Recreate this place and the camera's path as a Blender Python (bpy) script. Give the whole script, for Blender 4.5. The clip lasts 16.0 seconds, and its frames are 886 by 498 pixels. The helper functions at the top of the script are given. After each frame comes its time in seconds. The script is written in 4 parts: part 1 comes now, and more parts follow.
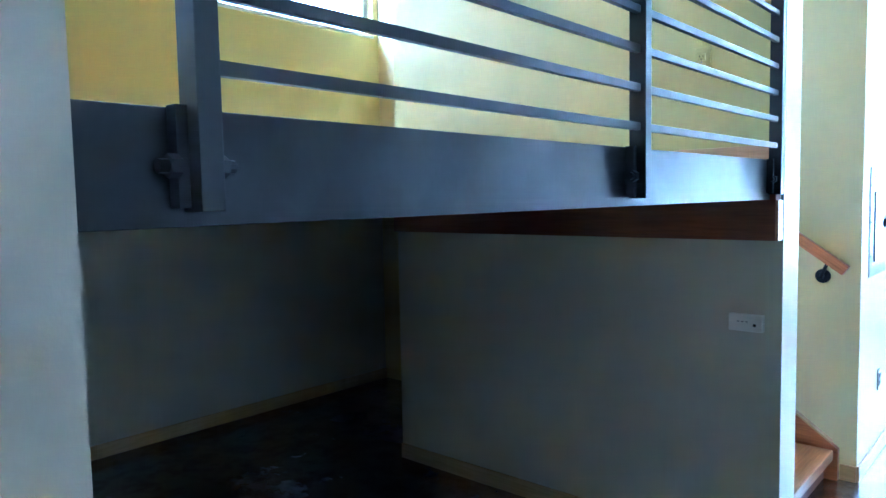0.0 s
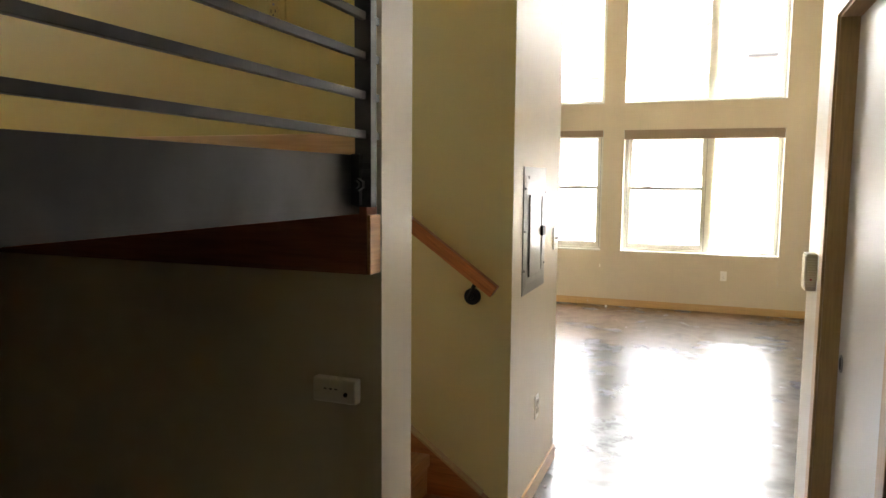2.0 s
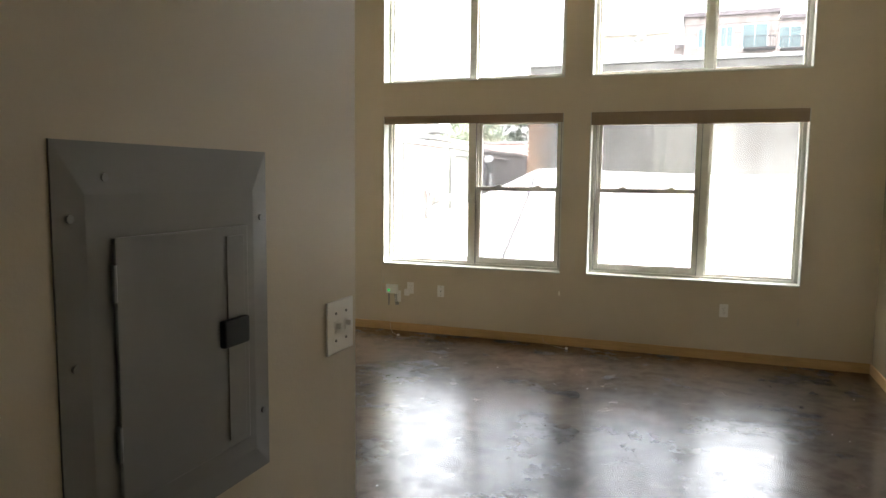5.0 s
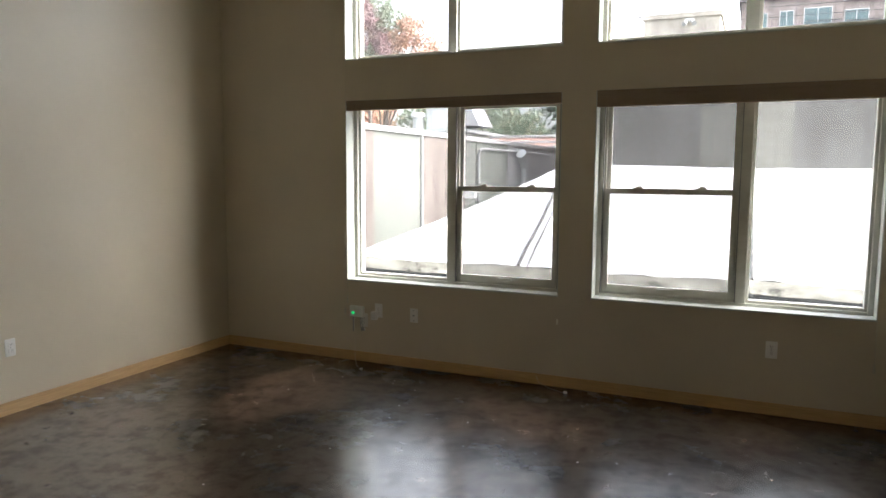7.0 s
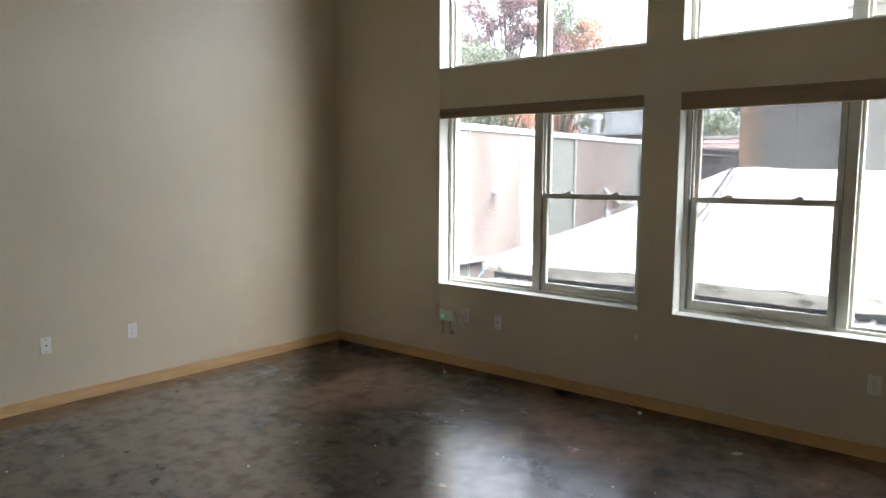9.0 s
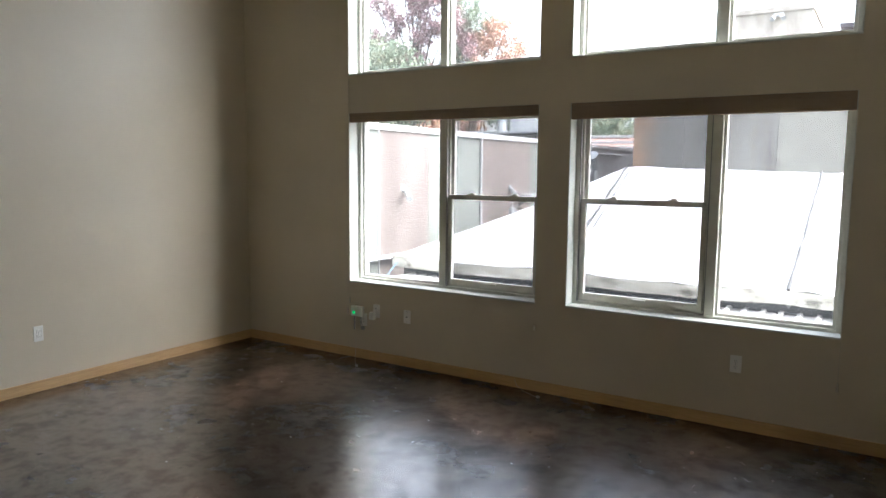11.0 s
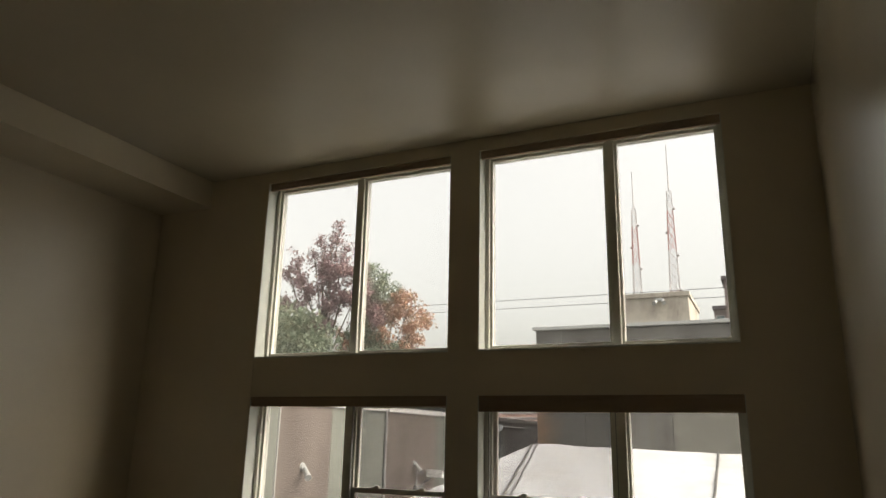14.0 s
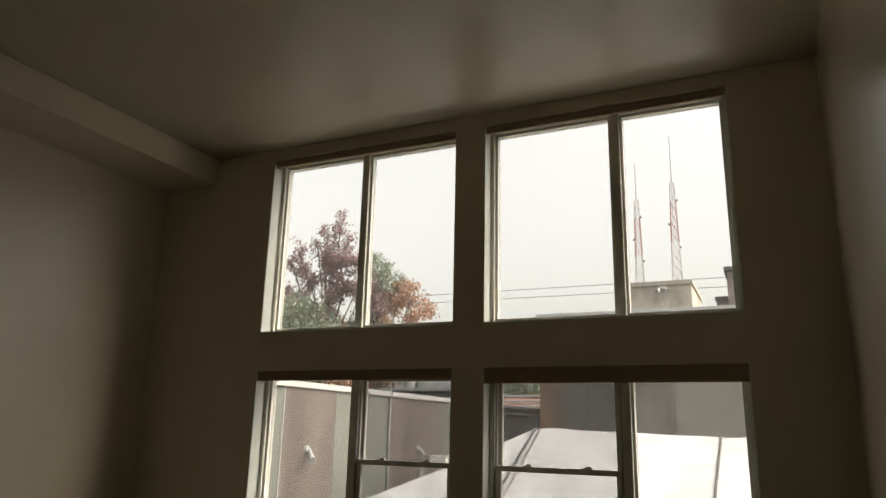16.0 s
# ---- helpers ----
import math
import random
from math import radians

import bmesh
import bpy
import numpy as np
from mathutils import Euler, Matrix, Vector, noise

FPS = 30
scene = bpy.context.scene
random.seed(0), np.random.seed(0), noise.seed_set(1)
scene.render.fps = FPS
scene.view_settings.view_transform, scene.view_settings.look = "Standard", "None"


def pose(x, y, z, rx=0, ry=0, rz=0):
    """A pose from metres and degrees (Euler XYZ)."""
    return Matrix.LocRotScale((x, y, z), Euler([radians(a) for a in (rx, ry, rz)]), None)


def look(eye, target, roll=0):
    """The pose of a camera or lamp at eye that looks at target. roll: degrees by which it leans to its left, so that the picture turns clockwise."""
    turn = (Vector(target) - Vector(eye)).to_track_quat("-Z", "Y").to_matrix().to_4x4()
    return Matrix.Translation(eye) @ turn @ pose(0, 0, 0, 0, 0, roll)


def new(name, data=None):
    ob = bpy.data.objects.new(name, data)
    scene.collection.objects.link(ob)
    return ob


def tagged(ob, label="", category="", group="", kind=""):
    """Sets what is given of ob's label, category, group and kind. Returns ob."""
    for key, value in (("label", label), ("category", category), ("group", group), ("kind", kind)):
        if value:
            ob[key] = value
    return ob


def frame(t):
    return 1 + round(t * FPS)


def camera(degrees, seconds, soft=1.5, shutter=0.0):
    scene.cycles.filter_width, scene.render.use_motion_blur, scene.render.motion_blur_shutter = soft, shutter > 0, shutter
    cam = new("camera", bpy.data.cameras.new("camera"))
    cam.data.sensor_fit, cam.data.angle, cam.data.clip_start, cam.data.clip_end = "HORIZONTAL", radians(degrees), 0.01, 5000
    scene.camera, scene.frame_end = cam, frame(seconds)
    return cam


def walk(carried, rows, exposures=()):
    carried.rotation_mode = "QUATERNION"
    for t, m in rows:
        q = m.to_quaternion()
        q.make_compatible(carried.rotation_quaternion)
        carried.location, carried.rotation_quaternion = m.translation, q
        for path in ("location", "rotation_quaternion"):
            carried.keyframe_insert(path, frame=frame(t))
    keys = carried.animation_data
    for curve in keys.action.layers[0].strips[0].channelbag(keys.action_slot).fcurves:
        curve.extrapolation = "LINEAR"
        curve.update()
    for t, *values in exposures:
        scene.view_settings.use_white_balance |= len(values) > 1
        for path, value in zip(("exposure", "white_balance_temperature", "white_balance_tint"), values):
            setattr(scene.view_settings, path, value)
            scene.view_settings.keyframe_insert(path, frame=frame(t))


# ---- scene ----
cam = camera(64.7, 16.0)
PATH = [
    (0, (0.293, 1.2, 1.517), (-1.032, 2.69, 1.37), -1.1),
    (0.5, (0.321, 1.381, 1.533), (-0.735, 3.072, 1.371), -0.9),
    (1, (0.305, 1.679, 1.563), (-0.557, 3.473, 1.368), 0.5),
    (1.5, (0.29, 1.989, 1.574), (-0.476, 3.826, 1.378), 0.5),
    (2, (0.291, 2.365, 1.575), (-0.407, 4.229, 1.376), 0.5),
    (2.5, (0.329, 2.736, 1.585), (-0.342, 4.609, 1.387), 0.5),
    (3, (0.305, 3.109, 1.568), (-0.363, 4.984, 1.37), 0.6),
    (3.5, (0.288, 3.473, 1.575), (-0.384, 5.347, 1.376), 0.5),
    (4, (0.275, 3.893, 1.585), (-0.4, 5.765, 1.385), 0.6),
    (6.5, (0.28, 5.871, 1.599), (-0.444, 7.723, 1.381), 0.3),
    (7, (0.387, 6.214, 1.615), (-0.425, 8.028, 1.396), 0.3),
    (7.5, (0.518, 6.481, 1.598), (-0.52, 8.177, 1.382), 0.3),
    (8, (0.737, 6.682, 1.647), (-0.495, 8.242, 1.427), 0.1),
    (8.2, (0.828, 6.721, 1.65), (-0.447, 8.247, 1.436), 0.2),
    (10.5, (1.28, 6.41, 1.652), (0.132, 8.033, 1.431), 0.6),
    (11, (1.279, 6.413, 1.706), (0.219, 8.094, 1.481), 0.5),
    (11.5, (1.268, 6.416, 1.759), (0.268, 8.134, 1.539), 0.6),
    (12, (1.259, 6.416, 1.841), (0.3, 8.165, 1.694), 0.6),
    (12.5, (1.251, 6.416, 1.894), (0.341, 8.193, 2.013), 0.9),
    (13, (1.244, 6.409, 1.916), (0.384, 8.183, 2.253), 1.0),
    (13.5, (1.243, 6.416, 1.917), (0.414, 8.178, 2.372), 1.1),
    (14, (1.247, 6.423, 1.895), (0.434, 8.175, 2.414), 1.2),
    (14.5, (1.235, 6.419, 1.886), (0.43, 8.169, 2.422), 1.2),
    (15, (1.233, 6.42, 1.838), (0.422, 8.167, 2.375), 1.3),
    (15.5, (1.233, 6.435, 1.794), (0.417, 8.181, 2.328), 1.3),
    (16, (1.225, 6.422, 1.752), (0.404, 8.176, 2.249), 1.3),
]
EXPOSURES = [
    (0, 8.05, 3750, 3), (0.5, 7.9, 4250, 7), (1, 7.3, 5200, 10), (1.5, 6.7, 6300, 12), (2.0, 6.05, 7100, 12), (2.5, 5.65, 7300, 12), (3.5, 4.95, 7300, 11), (4.2, 4.7, 7100, 10),
    (6.5, 3.62, 6100, 10), (7, 3.42, 6400, 10), (7.5, 3.42, 6600, 10), (8, 3.67, 6400, 10), (11, 3.6, 6000, 10), (12, 3.17, 6200, 10), (12.5, 2.55, 6400, 10), (13, 2.1, 6700, 10), (13.5, 1.97, 7200, 9), (14, 1.9, 7550, 9), (16, 1.9, 7550, 9),
]
walk(cam, [(t, look(eye, target, roll)) for t, eye, target, roll in PATH], EXPOSURES)

# ---- light ----
world = bpy.data.worlds.new("overcast_sky")
scene.world = world
world.use_nodes = True
wn, wl = world.node_tree.nodes, world.node_tree.links
sky = wn.new("ShaderNodeTexSky")
sky.sky_type, sky.sun_disc = "NISHITA", False
sky.sun_elevation, sky.sun_rotation = radians(42), radians(86)
sky.air_density, sky.dust_density, sky.ozone_density = 1.0, 4.0, 1.0
hsv = wn.new("ShaderNodeHueSaturation")
hsv.inputs["Saturation"].default_value = 0.24
wl.new(sky.outputs[0], hsv.inputs["Color"])
# an overcast sky is about three times brighter overhead than at the horizon
wc, wx, wm, wr = wn.new("ShaderNodeTexCoord"), wn.new("ShaderNodeSeparateXYZ"), wn.new("ShaderNodeMapRange"), wn.new("ShaderNodeMix")
wr.data_type, wr.blend_type = "RGBA", "MULTIPLY"
wr.inputs["Factor"].default_value = 1.0
wm.inputs["To Min"].default_value, wm.inputs["To Max"].default_value = 0.75, 2.6
wl.new(wc.outputs["Generated"], wx.inputs[0])
wl.new(wx.outputs["Z"], wm.inputs["Value"])
wl.new(hsv.outputs[0], wr.inputs[6])
wl.new(wm.outputs["Result"], wr.inputs[7])
wl.new(wr.outputs[2], wn["Background"].inputs[0])
wn["Background"].inputs[1].default_value = 0.12
sun = new("sun", bpy.data.lights.new("sun", "SUN"))
sun.data.energy, sun.data.angle, sun.data.color = 0.12, radians(40), (1.0, 0.98, 0.95)
sun.matrix_world = look((19.0, 1.3, 17.1), (0, 0, 0))


# ---- materials ----
def mat(name, color, rough=0.5, metal=0.0, spec=0.5):
    m = bpy.data.materials.new(name)
    m.use_nodes = True
    b = m.node_tree.nodes["Principled BSDF"]
    b.inputs["Base Color"].default_value = (*color, 1)
    b.inputs["Roughness"].default_value = rough
    b.inputs["Metallic"].default_value = metal
    b.inputs["Specular IOR Level"].default_value = spec
    return m


def nd(m, kind, **values):
    n = m.node_tree.nodes.new(kind)
    for k, v in values.items():
        n.inputs[k].default_value = v
    return n


def coords(m, scale=(1, 1, 1)):
    c, mp = nd(m, "ShaderNodeTexCoord"), nd(m, "ShaderNodeMapping", Scale=scale)
    m.node_tree.links.new(c.outputs["Object"], mp.inputs["Vector"])
    return mp.outputs["Vector"]


def noise_tex(m, scale, detail=4.0, stretch=(1, 1, 1), rough=0.55):
    n = nd(m, "ShaderNodeTexNoise", Scale=scale, Detail=detail, Roughness=rough)
    m.node_tree.links.new(coords(m, stretch), n.inputs["Vector"])
    return n.outputs["Fac"]


def ramp(m, fac, stops):
    r = nd(m, "ShaderNodeValToRGB")
    e = r.color_ramp.elements
    while len(e) < len(stops):
        e.new(0.5)
    for i, (p, c) in enumerate(stops):
        e[i].position, e[i].color = p, (*c, 1)
    m.node_tree.links.new(fac, r.inputs["Fac"])
    return r.outputs["Color"]


def mixc(m, a, b, fac, mode="MIX"):
    x = m.node_tree.nodes.new("ShaderNodeMix")
    x.data_type, x.blend_type = "RGBA", mode
    ln = m.node_tree.links
    for sock, v in ((x.inputs["Factor"], fac), (x.inputs[6], a), (x.inputs[7], b)):
        if isinstance(v, (int, float)):
            sock.default_value = v
        elif isinstance(v, tuple):
            sock.default_value = (*v, 1)
        else:
            ln.new(v, sock)
    return x.outputs[2]


def to(m, value, socket):
    m.node_tree.links.new(value, m.node_tree.nodes["Principled BSDF"].inputs[socket])


def bump(m, height, strength, distance):
    b = nd(m, "ShaderNodeBump", Strength=strength, Distance=distance)
    m.node_tree.links.new(height, b.inputs["Height"])
    to(m, b.outputs["Normal"], "Normal")


def ranged(m, fac, lo, hi):
    r = nd(m, "ShaderNodeMapRange")
    r.inputs["To Min"].default_value, r.inputs["To Max"].default_value = lo, hi
    m.node_tree.links.new(fac, r.inputs["Value"])
    return r.outputs["Result"]


def scaled(c, k):
    return tuple(v * k for v in c)


def paint(name, color, rough=0.42, spec=0.5):
    """Rolled wall paint: fine orange peel, faint scuffs and roller marks."""
    m = mat(name, color, rough, 0, spec)
    big = noise_tex(m, 1.3, 5)
    to(m, ramp(m, big, [(0.3, scaled(color, 0.94)), (0.7, scaled(color, 1.03))]), "Base Color")
    to(m, ranged(m, noise_tex(m, 2.0, 5), rough - 0.02, rough + 0.03), "Roughness")
    bump(m, noise_tex(m, 130, 3), 0.22, 0.002)
    return m


def wood(name, dark, light, rough=0.4, axis=0, scale=1.0):
    m = mat(name, light, rough)
    s = [14 * scale] * 3
    s[axis] = 0.8 * scale
    n = noise_tex(m, 2.2, 8, tuple(s), 0.62)
    fine = noise_tex(m, 9.0, 4, tuple(s))
    base = ramp(m, n, [(0.28, dark), (0.5, tuple((a + b) / 2 for a, b in zip(dark, light))), (0.72, light)])
    to(m, mixc(m, base, ramp(m, fine, [(0.35, scaled(dark, 0.7)), (0.6, light)]), 0.3), "Base Color")
    to(m, ranged(m, n, rough + 0.1, rough - 0.08), "Roughness")
    bump(m, fine, 0.12, 0.001)
    return m


white_paint = paint("cream_wall_paint", (0.65, 0.572, 0.432), 0.4, 1.0)
satin_paint = mat("cream_satin_paint", (0.65, 0.572, 0.432), 0.24, 0, 1.0)
to(satin_paint, ramp(satin_paint, noise_tex(satin_paint, 1.3, 5), [(0.3, (0.61, 0.538, 0.406)), (0.7, (0.67, 0.589, 0.445))]), "Base Color")
bump(satin_paint, noise_tex(satin_paint, 130, 3), 0.12, 0.002)
sp = satin_paint.node_tree.nodes["Principled BSDF"]
sp.inputs["Coat Weight"].default_value, sp.inputs["Coat IOR"].default_value, sp.inputs["Coat Roughness"].default_value = 0.7, 1.6, 0.22
# wall cream scaled down by a third, putting the ceiling's shade into its colour
dim_ceiling_paint = paint("dim_ceiling_paint", (0.43, 0.38, 0.28), 0.38)
yellow_paint = paint("yellow_wall_paint", (0.58, 0.485, 0.165), 0.55, 0.3)
tan_paint = paint("pale_yellow_wall_paint", (0.72, 0.60, 0.29), 0.42)
door_paint = paint("door_paint", (0.72, 0.69, 0.62), 0.35)
maple = wood("maple_trim", (0.52, 0.32, 0.14), (0.66, 0.44, 0.22), 0.4, 0)
maple_y = wood("maple_trim_long", (0.52, 0.32, 0.14), (0.66, 0.44, 0.22), 0.4, 1)
maple_z = wood("maple_jamb", (0.50, 0.32, 0.14), (0.62, 0.42, 0.21), 0.4, 2)
fir = wood("fir_timber", (0.34, 0.10, 0.03), (0.60, 0.23, 0.075), 0.3, 0)
fir_y = wood("fir_tread", (0.40, 0.17, 0.06), (0.64, 0.32, 0.12), 0.38, 1)
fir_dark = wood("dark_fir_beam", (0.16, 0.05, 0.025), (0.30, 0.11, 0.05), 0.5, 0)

floor_mat = mat("stained_concrete", (0.05, 0.035, 0.025), 0.2, 0, 0.6)
n1, n2, n3 = noise_tex(floor_mat, 1.3, 10, rough=0.70), noise_tex(floor_mat, 6.5, 9, rough=0.75), noise_tex(floor_mat, 45, 3)
c1 = ramp(floor_mat, n1, [(0.38, (0.0045, 0.0036, 0.0026)), (0.46, (0.010, 0.0075, 0.0052)), (0.53, (0.036, 0.023, 0.0155)), (0.61, (0.105, 0.068, 0.046))])
c2 = ramp(floor_mat, n2, [(0.36, (0.25, 0.22, 0.20)), (0.5, (0.85, 0.80, 0.76)), (0.64, (2.0, 1.85, 1.7))])
c3 = mixc(floor_mat, c1, c2, 0.9, "MULTIPLY")
spots = ramp(floor_mat, noise_tex(floor_mat, 70, 2), [(0.72, (0, 0, 0)), (0.76, (1, 1, 1))])
to(floor_mat, mixc(floor_mat, c3, (0.10, 0.078, 0.06), spots), "Base Color")
to(floor_mat, ranged(floor_mat, n2, 0.16, 0.34), "Roughness")
bump(floor_mat, n2, 0.05, 0.003)
# a worn sealer coat: thick and glossy in places, rubbed thin in others
fb = floor_mat.node_tree.nodes["Principled BSDF"]
fb.inputs["Coat IOR"].default_value = 2.2
fb.inputs["Specular IOR Level"].default_value = 0.1
to(floor_mat, ranged(floor_mat, n1, 0.33, 0.20), "Coat Roughness")
wear = ramp(floor_mat, n2, [(0.40, (0.55, 0.55, 0.55)), (0.54, (1, 1, 1))])
to(floor_mat, wear, "Coat Weight")

steel = mat("blackened_steel", (0.045, 0.046, 0.05), 0.42, 0.55)
to(steel, ramp(steel, noise_tex(steel, 6, 7), [(0.35, (0.027, 0.028, 0.030)), (0.65, (0.048, 0.049, 0.052))]), "Base Color")
to(steel, ranged(steel, noise_tex(steel, 14, 6), 0.36, 0.46), "Roughness")
black_iron = mat("black_iron", (0.012, 0.012, 0.014), 0.5, 0.2)
zinc = mat("galvanised_steel", (0.42, 0.43, 0.43), 0.4, 0.7)
to(zinc, ramp(zinc, noise_tex(zinc, 7, 5), [(0.3, (0.22, 0.23, 0.225)), (0.7, (0.33, 0.34, 0.335))]), "Base Color")
to(zinc, ranged(zinc, noise_tex(zinc, 3, 4, (4, 4, 1)), 0.28, 0.44), "Roughness")
panel_grey = mat("grey_enamel", (0.24, 0.245, 0.23), 0.3, 0.15)
to(panel_grey, ramp(panel_grey, noise_tex(panel_grey, 5, 5), [(0.3, (0.225, 0.23, 0.215)), (0.7, (0.255, 0.26, 0.245))]), "Base Color")
to(panel_grey, ranged(panel_grey, noise_tex(panel_grey, 3, 4, (4, 4, 1)), 0.27, 0.36), "Roughness")
plastic = mat("white_plastic", (0.90, 0.89, 0.85), 0.3)
ivory = mat("ivory_plastic", (0.88, 0.84, 0.74), 0.35)
thermo_case = mat("aged_cream_plastic", (0.76, 0.72, 0.57), 0.4)
grey_plastic = mat("grey_plastic", (0.3, 0.3, 0.29), 0.4)
dark_slot = mat("dark_slot", (0.02, 0.02, 0.02), 0.6)
vinyl = mat("window_vinyl", (0.72, 0.71, 0.64), 0.4)
to(vinyl, ramp(vinyl, noise_tex(vinyl, 12, 5), [(0.3, (0.66, 0.65, 0.58)), (0.7, (0.76, 0.75, 0.68))]), "Base Color")
sill_paint = paint("window_reveal_paint", (0.62, 0.64, 0.59), 0.4)
shade_cloth = mat("shade_cloth", (0.34, 0.26, 0.19), 0.9)
bump(shade_cloth, noise_tex(shade_cloth, 300, 2), 0.3, 0.001)
cord_mat = mat("cord", (0.62, 0.58, 0.5), 0.7)
led_green = mat("green_led", (0.0, 0.4, 0.12), 0.4)
led_green.node_tree.nodes["Principled BSDF"].inputs["Emission Color"].default_value = (0.02, 1, 0.25, 1)
led_green.node_tree.nodes["Principled BSDF"].inputs["Emission Strength"].default_value = 0.10
led_red = mat("red_led", (0.5, 0.02, 0.01), 0.4)
led_red.node_tree.nodes["Principled BSDF"].inputs["Emission Color"].default_value = (1, 0.06, 0.02, 1)
led_red.node_tree.nodes["Principled BSDF"].inputs["Emission Strength"].default_value = 0.004


def pane_material(name, tint, gloss):
    """A thin sheet: see-through, with a Fresnel mirror on top."""
    m = bpy.data.materials.new(name)
    m.use_nodes = True
    n, ln = m.node_tree.nodes, m.node_tree.links
    n.remove(n["Principled BSDF"])
    tr, gl, lw, mx = n.new("ShaderNodeBsdfTransparent"), n.new("ShaderNodeBsdfGlossy"), n.new("ShaderNodeLayerWeight"), n.new("ShaderNodeMixShader")
    tr.inputs[0].default_value, gl.inputs["Roughness"].default_value = (*tint, 1), 0.02
    pw, fr = n.new("ShaderNodeMath"), n.new("ShaderNodeMapRange")
    pw.operation, pw.inputs[1].default_value = "POWER", 5.0
    fr.inputs["To Min"].default_value, fr.inputs["To Max"].default_value = gloss, 0.9
    lw.inputs["Blend"].default_value = 0.5
    ln.new(lw.outputs["Facing"], pw.inputs[0]), ln.new(pw.outputs[0], fr.inputs["Value"])
    # a thin translucent film: dust on the glass, and a stand-in for distance haze
    du, dm = n.new("ShaderNodeBsdfTranslucent"), n.new("ShaderNodeMixShader")
    du.inputs[0].default_value = (0.9, 0.9, 0.9, 1)
    ln.new(ranged(m, noise_tex(m, 2.5, 6), 0.008, 0.018), dm.inputs[0])
    ln.new(tr.outputs[0], dm.inputs[1]), ln.new(du.outputs[0], dm.inputs[2])
    ln.new(fr.outputs[0], mx.inputs[0]), ln.new(dm.outputs[0], mx.inputs[1]), ln.new(gl.outputs[0], mx.inputs[2])
    ln.new(mx.outputs[0], n["Material Output"].inputs[0])
    return m


glass = pane_material("window_glass", (0.73, 0.735, 0.735), 0.02)
screen_mat = bpy.data.materials.new("insect_screen")
screen_mat.use_nodes = True
sn, sl = screen_mat.node_tree.nodes, screen_mat.node_tree.links
sn.remove(sn["Principled BSDF"])
str_, sdf, smx = sn.new("ShaderNodeBsdfTransparent"), sn.new("ShaderNodeBsdfDiffuse"), sn.new("ShaderNodeMixShader")
sdf.inputs[0].default_value, smx.inputs[0].default_value = (0.16, 0.16, 0.16, 1), 0.03
str_.inputs[0].default_value = (0.76, 0.76, 0.77, 1)
sl.new(str_.outputs[0], smx.inputs[1]), sl.new(sdf.outputs[0], smx.inputs[2]), sl.new(smx.outputs[0], sn["Material Output"].inputs[0])

# outdoors
tent_cloth = mat("tent_vinyl", (0.55, 0.55, 0.54), 0.38)
dirt = ramp(tent_cloth, noise_tex(tent_cloth, 1.6, 8, (1, 0.5, 1)), [(0.40, (0.38, 0.37, 0.345)), (0.58, (0.53, 0.53, 0.525))])
to(tent_cloth, mixc(tent_cloth, (0.53, 0.53, 0.525), dirt, 0.5), "Base Color")
bump(tent_cloth, noise_tex(tent_cloth, 1.6, 3, (2.4, 0.6, 1)), 0.4, 0.06)
valance_cloth = mat("dirty_tent_vinyl", (0.66, 0.63, 0.55), 0.5)
to(valance_cloth, ramp(valance_cloth, noise_tex(valance_cloth, 2.8, 8, (1, 1, 2), 0.7), [(0.36, (0.10, 0.095, 0.08)), (0.43, (0.34, 0.325, 0.275)), (0.6, (0.47, 0.455, 0.40))]), "Base Color")
strap_mat = mat("wet_strap", (0.2, 0.19, 0.17), 0.5)
to(strap_mat, ramp(strap_mat, noise_tex(strap_mat, 5, 6), [(0.4, (0.025, 0.023, 0.02)), (0.6, (0.11, 0.10, 0.09))]), "Base Color")
dark_gutter = mat("dark_gutter", (0.035, 0.037, 0.04), 0.4, 0.3)
metal_roof = mat("painted_metal_roof", (0.42, 0.41, 0.38), 0.42, 0.3)
to(metal_roof, ramp(metal_roof, noise_tex(metal_roof, 1.8, 8), [(0.35, (0.20, 0.19, 0.17)), (0.6, (0.37, 0.36, 0.34))]), "Base Color")


def aggregate(name, color):
    m = mat(name, color, 0.85)
    v = nd(m, "ShaderNodeTexVoronoi", Scale=32.0)
    m.node_tree.links.new(coords(m), v.inputs["Vector"])
    streak = ramp(m, noise_tex(m, 1.0, 7, (1.5, 1.5, 0.18), 0.65), [(0.36, (0.45, 0.42, 0.40)), (0.56, (1, 1, 1))])
    speck = ramp(m, v.outputs["Distance"], [(0.1, scaled(color, 1.12)), (0.6, scaled(color, 0.72))])
    to(m, mixc(m, speck, streak, 0.8, "MULTIPLY"), "Base Color")
    bump(m, v.outputs["Distance"], 0.6, 0.01)
    return m


pink_agg = aggregate("pink_aggregate_panel", (0.175, 0.143, 0.126))
green_agg = mat("grey_green_stucco", (0.40, 0.42, 0.36), 0.8)
to(green_agg, ramp(green_agg, noise_tex(green_agg, 1.2, 7, (1, 1, 0.3)), [(0.35, (0.115, 0.12, 0.104)), (0.65, (0.15, 0.156, 0.136))]), "Base Color")
bump(green_agg, noise_tex(green_agg, 40, 3), 0.2, 0.005)
coping_mat = mat("white_metal_coping", (0.5, 0.5, 0.49), 0.45, 0.2)


